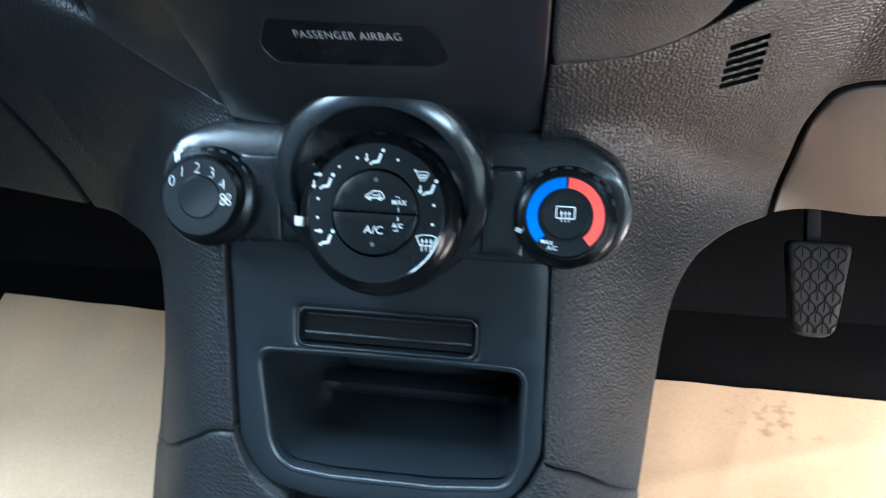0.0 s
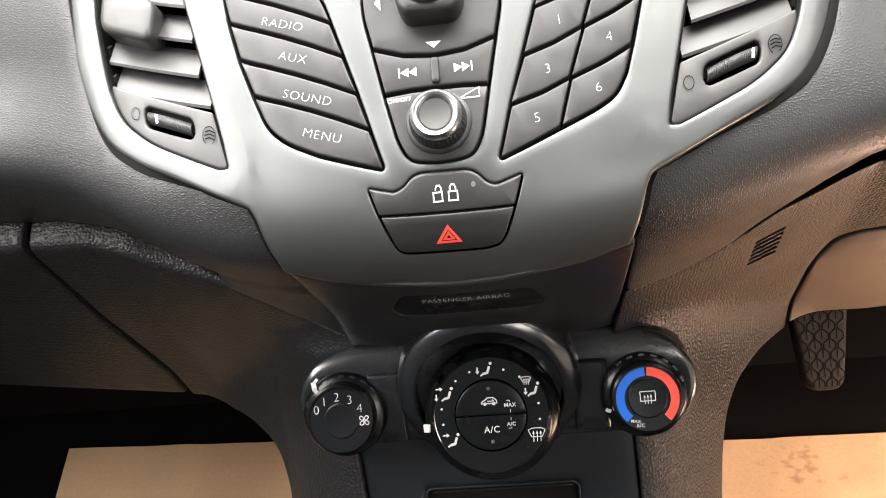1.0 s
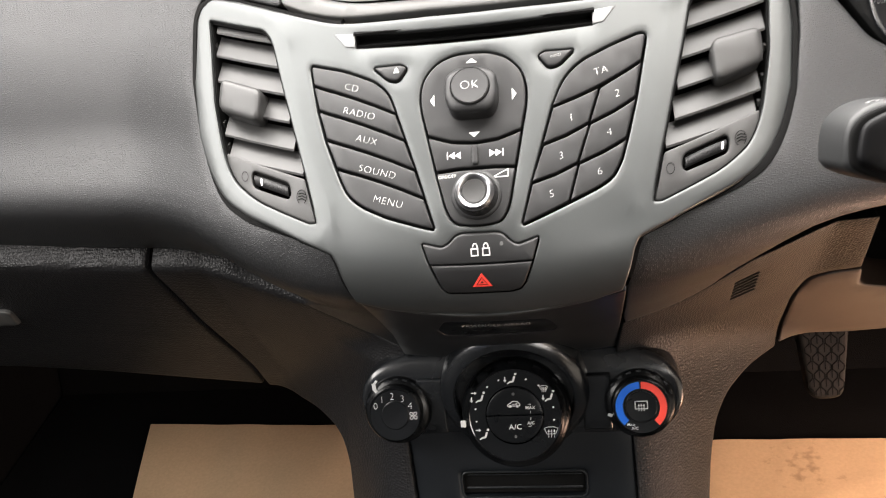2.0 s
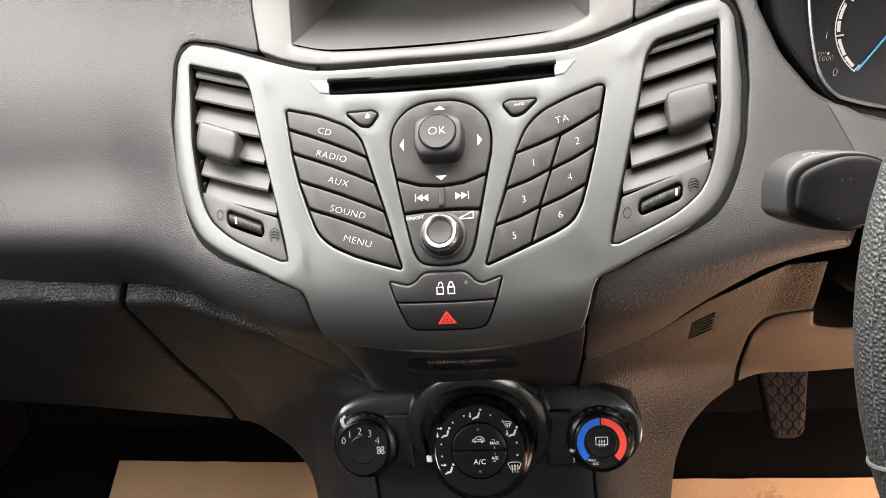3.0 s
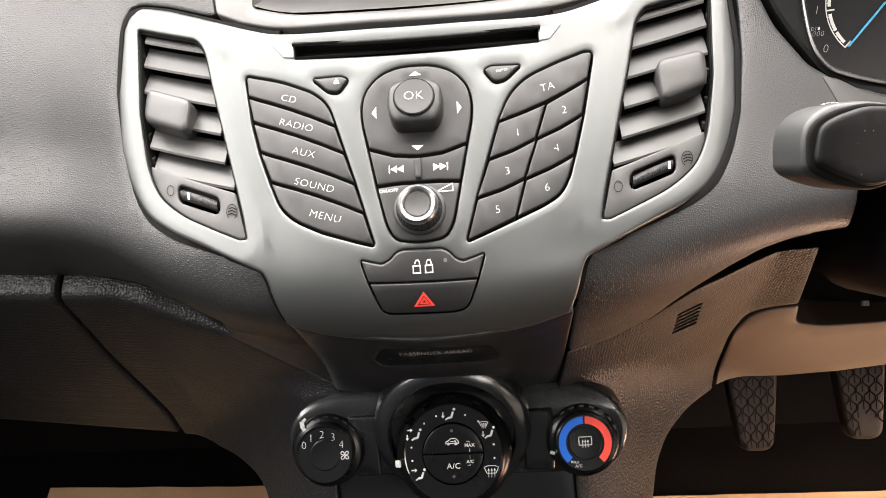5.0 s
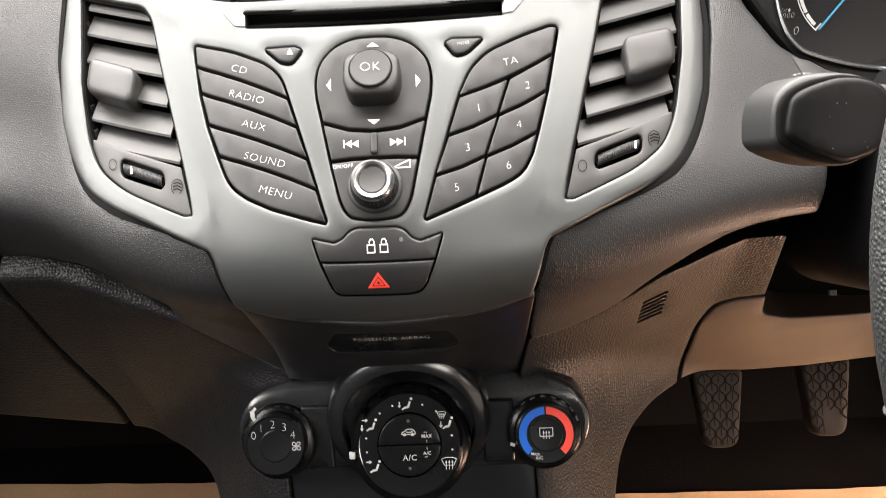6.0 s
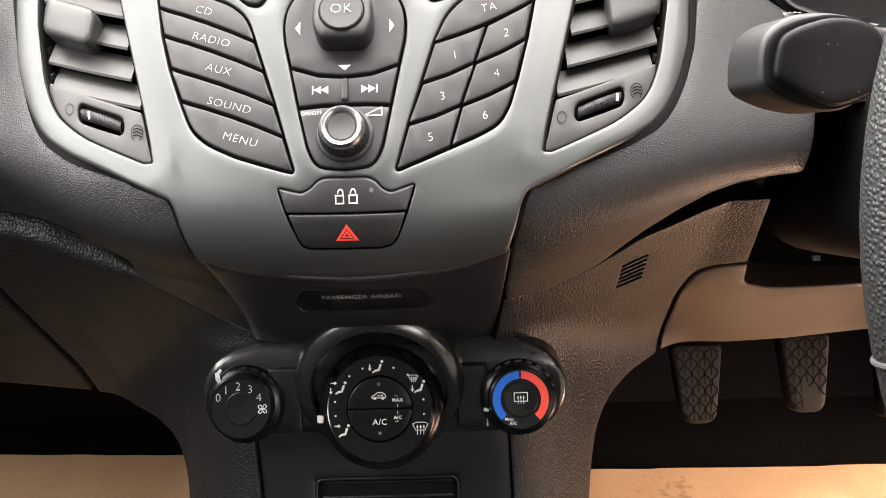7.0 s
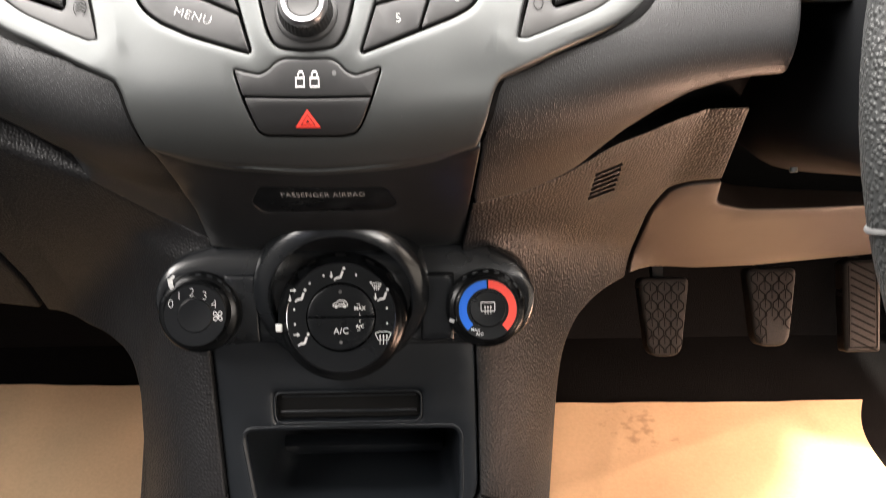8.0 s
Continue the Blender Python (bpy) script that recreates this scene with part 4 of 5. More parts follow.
for x0, open_ in ((-4.5, True), (1.4, False)):
    ticks += [bar((x0, 528.2), (x0 + 4, 528.2), .5), bar((x0, 531.2), (x0 + 4, 531.2), .5), bar((x0 + .3, 528), (x0 + .3, 531.4), .52), bar((x0 + 3.7, 528), (x0 + 3.7, 531.4), .52)]
    sx = x0 + (.35 if open_ else 0)
    ticks += [bar((sx + .9, 531.9 if open_ else 531.2), (sx + .9, 532.6), .5), bar((sx + 3.1, 531.2), (sx + 3.1, 532.6), .5), bar((sx + 1.3, 533.4), (sx + 2.7, 533.4), .5), bar((sx + .85, 532.4), (sx + 1.5, 533.45), .48), bar((sx + 3.15, 532.4), (sx + 2.5, 533.45), .48)]
add("padlock_mark", flat(LOW_S, ticks, .0008), M_PRINT, lk)
add("indicator_light", flat(LOW_S, [circle(11.4, 532.8, .9, 20)], .0007), M_LED, lk)


def tri_band(cx, cy, r0, r1):
    o = [(cx + r1 * math.cos(radians(a)), cy + .85 * r1 * math.sin(radians(a))) for a in (90, 210, 330)]
    i_ = [(cx + r0 * math.cos(radians(a)), cy + .85 * r0 * math.sin(radians(a))) for a in (90, 210, 330)]
    return [poly([o[k], o[(k + 1) % 3], i_[(k + 1) % 3], i_[k]]) for k in range(3)]


add("warning_triangle", flat(LOW_S, tri_band(0, 514.6, 3.7, 6.0) + tri_band(0, 514.6, 1.1, 2.9), .0008), M_RED, hz, "red warning triangle")

# strip with the airbag lamp under the faceplate
airbag = [(-34.7, 459, 3), (-28, 472.5, 3), (29.5, 471, 3), (35, 457, 3), (30.5, 451.5, 3), (-31, 450.5, 3)]
strip_o = [(-69.5, 497.5, 1), (-66.5, 473), (-64.8, 449), (-67.5, 413, 1), (-30, 405), (30, 405), (68.5, 413, 1), (70.7, 459), (72.6, 497.5, 1), (54, 492.5), (34, 489.5), (0, 487.5), (-34, 489.5), (-54, 492.5)]
edge_low = [(-69.8, 499.3), (-54, 494.9), (-34.5, 492.1), (0, 489.9)]
edge_low = edge_low + mirror(edge_low[:-1][::-1])
bead = [(x, z - .9) for x, z in edge_low] + [(x, z - 4.6) for x, z in edge_low[::-1]]
BEAD = Field(lambda x, z: .3785 + 1.3 * x * x + .8 * max(.4890 + .0094 * (x / .0698) ** 2 - z, 0), -20)
add("lower_edge", sheet(BEAD, loop(bead, .4, 4), edge=.0014, back=.008, step=.006), M_SILVER, fascia, "thin rounded lower edge of the faceplate")
add("lower_strip", sheet(STRIP_S, loop(strip_o, 3, 6), [loop(airbag, 3, 3)], edge=.0012, back=.012, step=.008, hole_edge=.0007, hole_back=.004), M_STRIP, fascia, "dark plastic strip below the faceplate")
lens = add("airbag_lamp", sheet(Field(lambda x, z: strip_y(x, z) + .0003, -30), grown(airbag, .3), edge=.0006, back=.002, step=.006), M_FACE, fascia, "unlit black airbag warning lamp")
lettering("legend", "PASSENGER AIRBAG", Field(lambda x, z: strip_y(x, z) + .0003, -30), .3, 466.2, 4.3, M_PRINT, lens, h=.0004, stretch=.69, bold=-.10)

# air vents


def air_vent(sx):
    v_ = vent if sx < 0 else mirror(vent)
    deep = Field(lambda x, z: plate_y(x, z) + .034, 42)
    body = add("air_vent", sheet(deep, grown(v_, 4), edge=.0005, back=.003, step=.01), M_DARK, fascia, "black air vent with five grey slats")
    zs = (.6178, .6070, .5955, .5838, .5722, .5625)
    for k, z in enumerate(zs):
        xa, xb = (-.1535 + .026 * max(0, (.60 - z) / .04) * .35, -.1115 + .040 * (.612 - z) / .06 * .36)
        if k == 5:
            xa, xb = -.1440, -.0965
        bm = bmesh.new()
        n = 6
        prof = [(.0045, 0), (.005, .0012), (.019, .0068), (.0195, .0058), (.0058, -.0006)]
        ringsv = []
        for i in range(n + 1):
            x = xa + (xb - xa) * i / n
            zz = z - .10 * (x + .13)
            y0 = plate_y(x, zz)
            ringsv.append([bm.verts.new((sx * -x if sx > 0 else x, y0 + a, zz + b)) for a, b in prof])
        for a, b in zip(ringsv, ringsv[1:]):
            for i in range(len(prof)):
                bm.faces.new([a[i], a[(i + 1) % 5], b[(i + 1) % 5], b[i]])
        bm.faces.new(ringsv[0])
        bm.faces.new(ringsv[-1][::-1])
        for xe in (xa - .0025, xb + .0015):
            box(bm, (min(sx * -xe, xe) if sx < 0 else -xe - .001, 0, 0), ((xe + .001) if sx < 0 else -xe + .001, .004, .003), Matrix.Translation((0, plate_y(xe, z) + .012, z - .10 * (xe + .13) + .002)))
        bmesh.ops.recalc_face_normals(bm, faces=bm.faces)
        add("slat", bm, M_SLAT, body)
    tab = [(-147.5, 600.6, 5), (-119.6, 596.5, 5), (-122, 581.8, 5), (-149.0, 586.0, 5)] if sx < 0 else [(122.0, 599.4, 5), (149.0, 600.8, 5), (149.4, 586.2, 5), (123.4, 582.0, 5)]
    add("vent_tab", sheet(PLATE_S, loop(tab, 5, 1.5), edge=.0028, back=.012, step=.004, lift=.0045), M_SLAT, body, "square adjusting tab")
    base = [(-145.2, 568.5, 1), (-95.2, 560.0, 1), (-88.6, 542.2, 1.5), (-92, 541.8, 2), (-125, 549.6, 10), (-139, 556.4, 8), (-145.2, 565, 3)]
    base = base if sx < 0 else mirror(base)
    wheel = [(-127.3, 560.2, 1.5), (-100.6, 555.2, 1.5), (-99.6, 550.0, 1.5), (-126.3, 554.6, 1.5)]
    wheel = [(-116.0 + (x - -113.4) * .80, 556.4 + (z - 555.0) * .76, r) for x, z, r in wheel]
    wheel = wheel if sx < 0 else mirror(wheel)
    bp = add("vent_base", sheet(PLATE_S, loop(base, 2, 4), [grown(wheel, 1.5)], edge=.0008, back=.012, step=.005, lift=-.0018, hole_edge=.0009, hole_back=.008), M_SLAT, body)
    add("wheel_well", sheet(Field(lambda x, z: plate_y(x, z) + .006, 42), grown(wheel, 2.2), edge=.0004, back=.001, step=.004), M_DARK, bp)
    ca_, cb_ = [(Vector(wheel[a][:2]) + Vector(wheel[b][:2])) / 2 for a, b in ((0, 3), (1, 2))]
    half = (Vector(wheel[0][:2]) - Vector(wheel[3][:2])) * .5
    tb_ = bmesh.new()
    ringsw = []
    for i in range(97):
        f = i / 96
        c = ca_.lerp(cb_, f)
        belly = .0022 * (1 - (2 * f - 1) ** 2)
        ringsw.append([tb_.verts.new(PLATE_S.at((c.x + half.x * q) / 1000, (c.y + half.y * q) / 1000, belly - .0042 + .0022 * math.sqrt(max(0, 1 - q * q)) + (.00024 if i % 4 < 2 else 0))) for q in (-1, -.8, -.45, 0, .45, .8, 1)])
    for a, b in zip(ringsw, ringsw[1:]):
        for i in range(6):
            tb_.faces.new([a[i], b[i], b[i + 1], a[i + 1]])
    bmesh.ops.recalc_face_normals(tb_, faces=tb_.faces)
    if max(tb_.faces, key=lambda f: abs(f.normal.dot(PLATE_S.out))).normal.dot(PLATE_S.out) < 0:
        bmesh.ops.reverse_faces(tb_, faces=tb_.faces)
    two = add("thumbwheel", tb_, M_BUTTON, bp, "ribbed thumbwheel")
    f = .26 if sx < 0 else .10
    m_ = ca_.lerp(cb_, f)
    lift_ = .0022 * (1 - (2 * f - 1) ** 2) - .0042 + .0027
    add("wheel_mark", flat(PLATE_S, [bar(tuple(m_ - half * .75), tuple(m_ + half * .6), 1.1)], lift_), M_PRINT, two)
    u, v = (-96.8, 552.4) if sx < 0 else (134.2, 559.0)
    waves = [bar((u - 2.2 + .3 * abs(j), v + j * 1.15), (u + .2, v + j * 1.15 + .5), .45) for j in (-1, 0, 1)] + [bar((u + .2, v + j * 1.15 + .5), (u + 2.4, v + j * 1.15 - .2), .45) for j in (-1, 0, 1)]
    add("open_mark", flat(PLATE_S, waves + arc_band(u, v, 2.7, 3.05, -60, 240, 20), -.0012), M_DARK, bp)
    u2, v2 = (-132.6, 559.0) if sx < 0 else (97.6, 553.2)
    add("closed_mark", flat(PLATE_S, arc_band(u2, v2, 1.9, 2.2, 0, 360, 24), -.0013), M_DARK, bp)


air_vent(-1)
air_vent(1)

# ---- climate panel ----
climate = thing("climate_panel", (0.004, 0.43, 0.33), "black climate control panel with three rotary dials", "climate control")
FACE = Plane((.0004, .4031, .3837), 33)
KN = Plane((.0003, .4043, .3823), 33)
BASE = Plane((0, .4236, .3838), 18)


class Arms(Plane):
    """The face of the panel, its upper part curving back towards the top edge."""
    def at(self, u, v, h=0.0):
        t = max(v - .013, 0) / .022
        return Plane.at(self, u, v, h - .0085 * t * t)


ARMS = Arms((0, .4236, .3838), 18)
RING = Plane(BASE.at(.0030, .0058, .0095), 5)
body_o = [(-99, 3.5, 12), (-96.5, 14.5, 12), (-90, 23.8, 12), (-80.7, 29, 14), (-66, 33, 10), (-34, 36), (40, 36), (70, 33.4, 10), (84, 31, 14), (96.5, 25, 14), (105, 16.4, 12), (108.4, 5, 12), (107.2, -6, 12), (101, -17, 12), (90, -23.2, 10), (47, -23), (20, -23), (-15, -22), (-43, -20.5), (-77, -23, 12), (-87, -18.5, 12), (-95, -11.6, 12)]
add("panel_body", sheet(ARMS, loop(body_o, 6, 4), edge=.0038, back=.025, step=.004), M_SATIN, climate, "satin black panel moulding")
add("dial_surround", lathe(RING, 0, 0, [(48.2, -34), (47.6, -11), (47.1, -7.2), (46.2, -4.9), (44.6, -3.5), (42.0, -2.2), (39.6, -1.2), (38.4, -1.0), (37.6, -1.8), (37.2, -4.5), (37.0, -9), (36.8, -20), (30, -24)], 96), M_SATIN, climate, "satin black ring round the large dial")
big = add("air_dial", lathe(FACE, 3.3, 6.8, [(34.8, -26), (34.6, -11), (34.0, -7.5), (32.8, -5.0), (31.0, -3.4), (29.8, -2.4), (29.2, -.6), (28.7, 0), (18.2, 0)], 80), M_RIM, climate, "gloss black air direction dial with white symbols")
add("dial_face", lathe(FACE, 3.3, 6.8, [(28.3, .12), (18.2, .12)], 64), M_FACE, big)
add("dial_rim", lathe(FACE, 3.3, 6.8, [(28.9, -.25), (28.6, .3), (28.1, .15)], 80), M_GLOSS, big)
add("recirculation_button", sheet(FACE, loop([(3.3 + 17.6 * math.cos(radians(a)), 7.05 + 17.0 * math.sin(radians(a))) for a in range(0, 181, 9)], .4, 3), edge=.0006, back=.004, step=.004, lift=.0012), M_FACE, big)
add("cooling_button", sheet(FACE, loop([(3.3 + 17.6 * math.cos(radians(a)), 6.55 + 17.0 * math.sin(radians(a))) for a in range(-180, 1, 9)], .4, 3), edge=.0006, back=.004, step=.004, lift=.0012), M_FACE, big)
HB = .0016


def seat_mark(u, v, arrows):
    """A bent seat bar with a dot above and the arrows of the air flow."""
    q = [bar((u + .2, v - 2.0), (u + 2.6, v - 1.6), 1.2), bar((u + 2.4, v - 1.8), (u + 3.6, v + 1.6), 1.2), bar((u + .4, v - 2.0), (u - 1.0, v - 3.0), .9), circle(u + 4.3, v + 3.0, .8, 12)]
    for ax, ay, d in arrows:
        if d == "r":
            q += [bar((u + ax - 2.0, v + ay), (u + ax, v + ay), .7), poly([(u + ax, v + ay + 1.1), (u + ax, v + ay - 1.1), (u + ax + 1.5, v + ay)])]
        else:
            q += [bar((u + ax, v + ay + 2.0), (u + ax, v + ay), .7), poly([(u + ax - 1.1, v + ay), (u + ax + 1.1, v + ay), (u + ax, v + ay - 1.5)])]
    return q


def screen_mark(u, v, w):
    q = [bar((u - w, v + w * .62), (u - w * .5, v + w * .82), .4), bar((u - w * .5, v + w * .82), (u + w * .5, v + w * .82), .4), bar((u + w * .5, v + w * .82), (u + w, v + w * .62), .4),
         bar((u - w, v + w * .62), (u - w * .62, v - w * .2), .4), bar((u + w, v + w * .62), (u + w * .62, v - w * .2), .4), bar((u - w * .62, v - w * .2), (u + w * .62, v - w * .2), .35)]
    for k in (-1, 0, 1):
        x = u + k * w * .42
        q += [bar((x, v - w * .75), (x + .2, v + w * .2), .35), poly([(x - .55, v + w * .15), (x + .75, v + w * .15), (x + .15, v + w * .5)])]
    return q


marks = [seat_mark(0.8, 29.4, [(-2.4, -.6, "d")]), seat_mark(-19.6, 18.3, [(-1.6, 2.9, "r"), (-3.6, -1.6, "d")]), seat_mark(-18.2, -4.8, [(-1.4, 2.8, "r")]),
         seat_mark(23.4, 18.0, [(-2.0, -1.0, "d")]), screen_mark(22.0, 22.5, 2.5), screen_mark(25.2, -4.4, 4.2)]
for mark in marks:
    add("symbol", flat(FACE, mark, .0003), M_PRINT, big)
dots = [circle(u, v, .6, 12) for u, v in ((-5.6, 28.8), (11.4, 28.8), (-12.9, 24.8), (19, 24.8), (-21, 11.2), (27.3, 11.2), (-20.8, 3.5), (27.3, 3.4))]
for q in dots:
    add("dot", flat(FACE, [q], .0003), M_PRINT, big)
car = [bar((-.9, 13.0), (-.2, 14.0), .5), bar((-.2, 14.0), (1.0, 14.4), .5), bar((1.0, 14.4), (2.2, 15.6), .5), bar((2.2, 15.6), (5.2, 15.6), .5), bar((5.2, 15.6), (6.6, 14.3), .5), bar((6.6, 14.3), (7.0, 13.0), .5), bar((-.9, 12.8), (7.0, 12.8), .5), bar((2.0, 13.9), (5.4, 13.9), .45), bar((5.4, 13.9), (4.6, 14.7), .4), circle(.9, 12.6, .85, 12), circle(5.3, 12.6, .85, 12)]
add("recirculation_mark", flat(FACE, car, HB), M_PRINT, big)
lettering("legend", "A/C", FACE, 3.4, -.3, 3.3, M_PRINT, big, h=HB, bold=.025)
lettering("legend", "MAX", FACE, 13.2, 11.4, 1.9, M_PRINT, big, h=HB, bold=.07)
lettering("legend", "A/C", FACE, 13.2, 2.0, 1.8, M_PRINT, big, h=HB, bold=.07)
add("bracket_mark", flat(FACE, [bar((13.2, 4.0), (13.2, 5.6), .3), bar((13.2, 7.6), (13.2, 9.4), .3), bar((11.6, 13.7), (13.2, 13.7), .3), bar((13.2, 13.7), (13.2, 13.0), .3), bar((11.6, .0), (13.2, .0), .3), bar((13.2, .0), (13.2, .7), .3)], HB), M_PRINT, big)
for u, v in ((3.1, 20.2), (3.3, -6.1)):
    add("indicator_light", flat(FACE, [circle(u, v, .95, 16)], HB), M_LED, big)
PTR = Plane(FACE.at(0, 0, -.0035), 33)
add("pointer", sheet(PTR, loop([(-31.4, 3.6), (-27.8, 3.4), (-28.0, -.6), (-31.2, -.4)], .5, 2), edge=.0004, back=.002, step=.002, lift=.0014), M_PRINT, big, "white pointer mark")
for j, aa in enumerate((62, 90, 118, 142, 38)):
    a = radians(aa)
    c = Vector((3.3 + 32.7 * math.cos(a), 6.8 + 32.7 * math.sin(a)))
    dv_ = Vector((-math.sin(a), math.cos(a)))
    add("grip_notch", sheet_bars(FACE, [bar(tuple(c - dv_ * 2.6), tuple(c + dv_ * 2.6), 1.6)], -.0028), M_GLOSS, big)


def knob(name, u, v, r_base, label):
    k_ = add(name, lathe(KN, u, v, [(r_base, -15), (r_base - .3, -10), (r_base - 1.4, -8.4), (r_base - 2.4, -7.8), (17.6, -7), (17.3, 0), (16.9, 1.8), (16.0, 2.4), (9.2, 2.2)], 72), M_RIM, climate, label)
    if u < 0:
        u, v = u + .8, v - 1.2
    add("knob_face", lathe(KN, u, v, [(15.9, 2.55), (9.2, 2.4)], 56), M_FACE, k_)
    return k_


fan = knob("fan_dial", -73.2, 10.6, 22.0, "gloss black fan speed dial numbered 0 to 4")
add("centre_cap", lathe(KN, -72.4, 9.4, [(9.1, 1.6), (9.0, 2.6), (8.4, 3.0), (4, 2.7), (0, 2.6)], 48), M_FACE, fan)
for w, u, v in (("0", -84.6, 16.2), ("1", -80.3, 20.2), ("2", -73.7, 22.1), ("3", -67.1, 20.4), ("4", -62.3, 15.9)):
    lettering("numeral", w, KN, u, v - .8, 4.6, M_PRINT, fan, h=.0031, bold=-.15)
for k in range(4):
    a = radians(35 + 90 * k)
    c, s_ = math.cos(a), math.sin(a)
    blade = [(.35, 0), (.9, .95), (1.9, 1.35), (2.7, .9), (2.8, .0), (2.0, -.5), (1.0, -.4)]
    pts_ = [(-60.4 + x * c - y * s_, 9.0 + x * s_ + y * c) for x, y in blade]
    add("fan_mark", flat(KN, [bar(p, q, .42) for p, q in zip(pts_, pts_[1:] + pts_[:1])], .0031), M_PRINT, fan)
temp = knob("temperature_dial", 80.2, 10.6, 21.5, "gloss black temperature dial with blue and red arc")
add("cold_band", flat(KN, arc_band(80.2, 10.6, 11.0, 15.2, 92, 226, 40), .0032), M_BLUE, temp, "blue arc")
add("warm_band", flat(KN, arc_band(80.2, 10.6, 11.0, 15.2, -48, 88, 40), .0032), M_REDRING, temp, "red arc")
rc = add("rear_screen_button", lathe(KN, 80.2, 10.6, [(9.6, 1.5), (9.5, 3.2), (8.9, 3.7), (4, 3.5), (0, 3.4)], 48), M_FACE, temp)
rs = [bar((76.6, 14.2), (83.8, 14.2), .45), bar((76.6, 9.6), (83.8, 9.6), .45), bar((76.6, 9.6), (76.6, 14.2), .45), bar((83.8, 9.6), (83.8, 14.2), .45)]
for k in (-1, 0, 1):
    rs += [bar((80.2 + 1.5 * k, 8.2), (80.2 + 1.5 * k, 11.6), .35), poly([(79.6 + 1.5 * k, 11.3), (80.8 + 1.5 * k, 11.3), (80.2 + 1.5 * k, 12.7)])]
add("rear_screen_mark", flat(KN, rs, .0043), M_PRINT, rc)
lettering("legend", "MAX", KN, 73.6, -.2, 1.55, M_PRINT, temp, angle=-8, h=.0032, bold=.03)
lettering("legend", "A/C", KN, 75.8, -2.4, 1.7, M_PRINT, temp, h=.0032, bold=.03)
for u, v in ((-73.2, 10.6), (80.2, 10.6)):
    kk = fan if u < 0 else temp
    for j in range(9):
        a = radians(20 + j * 17.5)
        c = Vector((u + 20.0 * math.cos(a), v + 20.0 * math.sin(a)))
        dvec = Vector((-math.sin(a), math.cos(a)))
        add("grip_notch", sheet_bars(Plane(KN.at(0, 0, -.0086), 33), [bar(tuple(c - dvec * 1.5), tuple(c + dvec * 1.5), 1.1)], .0009), M_SATIN, kk)
add("fan_pointer", flat(KN, [bar((-85.6, 22.6), (-87.6, 25.0), 2.2), bar((-87.3, 24.6), (-87.9, 28.6), 2.6), bar((-87.6, 28.0), (-85.6, 30.2), 1.6)], -.0068), M_PRINT, fan, "white pointer mark")
add("temperature_pointer", flat(KN, [bar((60.4, 4.6), (63.0, 3.6), 1.8)], -.0072), M_PRINT, temp, "white pointer mark")
for sx, u in ((-1, -51), (1, 54.5)):
    ins = [(u - 9, 19), (u + 9, 19), (u + 9, -19.5), (u - 9, -19.5)]
    add("inset_panel", sheet(BASE, loop(ins, 1.5, 4), edge=.0018, back=.004, step=.006, lift=.0022), M_SATIN, climate)
    if sx > 0:
        for v in (18.2, -18.8):
            add("inset_edge", sheet(BASE, loop([(u - 8, v + .6), (u + 8, v + .6), (u + 8, v - .6), (u - 8, v - .6)], .3, 4), edge=.0005, back=.002, step=.004, lift=.0030), M_GLOSS, climate, "thin glossy edge line")

# ---- centre console ----
console = thing("centre_console", (0.004, 0.36, 0.10), "dark plastic centre console with an open storage tray", "console")
panel = [(-72, 362), (-71.3, 352), (-64.8, 278), (-60, 268, 8), (-50, 257, 12), (-28, 253), (4, 251.5), (40, 253), (60, 257, 12), (71, 268, 8), (77.0, 282), (75.9, 353), (75, 362)]
tray = [(-54.5, 312.5, 5), (4, 313.5, 40), (65.8, 312.5, 5), (65.8, 276, 8), (61, 266.5, 10), (30, 264), (-20, 264), (-41, 266, 10), (-48, 275, 8)]
card = [(-37, 332.3, 1), (44.4, 332.3, 1), (44.2, 318, 1), (-36.6, 318, 1)]
add("console_panel", sheet(CONSOLE_S, loop(panel, 3, 5), [loop(tray, 4, 4), loop(card, 1, 5)], edge=.0016, back=.02, step=.007, hole_edge=.0035, hole_back=.010), M_CONSOLE, console, "smooth dark grey panel")
CARD = Field(lambda x, z: console_y(x, z) + .004, 26)
co_ = add("card_slot", sheet(CARD, grown(card, .5), edge=.0004, back=.002, step=.008), M_DARK, console, "dark ribbed card slot")
add("card_lip", sheet(CARD, loop([(-35, 321.4), (42.4, 321.4), (42.2, 320.2), (-34.6, 320.2)], .4, 5), edge=.0005, back=.003, step=.006, lift=.001), M_CONSOLE, co_)
add("card_rib", sheet(CARD, loop([(-34, 329.0), (42, 329.0), (42, 328.3), (-34, 328.3)], .3, 5), edge=.0003, back=.003, step=.006, lift=.0004), M_CONSOLE, co_)
add("card_frame", sheet(CONSOLE_S, grown([(x_, z_, 4) for x_, z_, *r_ in card], 1.3), [grown([(x_, z_, 4) for x_, z_, *r_ in card], .1)], edge=.0005, back=.003, step=.006, lift=.0003, hole_edge=.0006, hole_back=.004), M_CONSOLE, co_, "thin raised frame")
TR = loop(tray, 4, 4)
tb = bmesh.new()
lev = []
for k, (d, sh) in enumerate(((.006, 0), (.03, .03), (.05, .05), (.085, .10), (.092, .16))):
    ring = []
    cx, cz = .0055, .288
    for a, b in TR:
        p = CONSOLE_S.at(a + (cx - a) * sh, b + (cz - b) * sh)
        ring.append(tb.verts.new(p + Vector((0, d, -.28 * d))))
    lev.append(ring)
for a, b in zip(lev, lev[1:]):
    for i in range(len(TR)):
        tb.faces.new([a[i], b[i], b[(i + 1) % len(TR)], a[(i + 1) % len(TR)]])
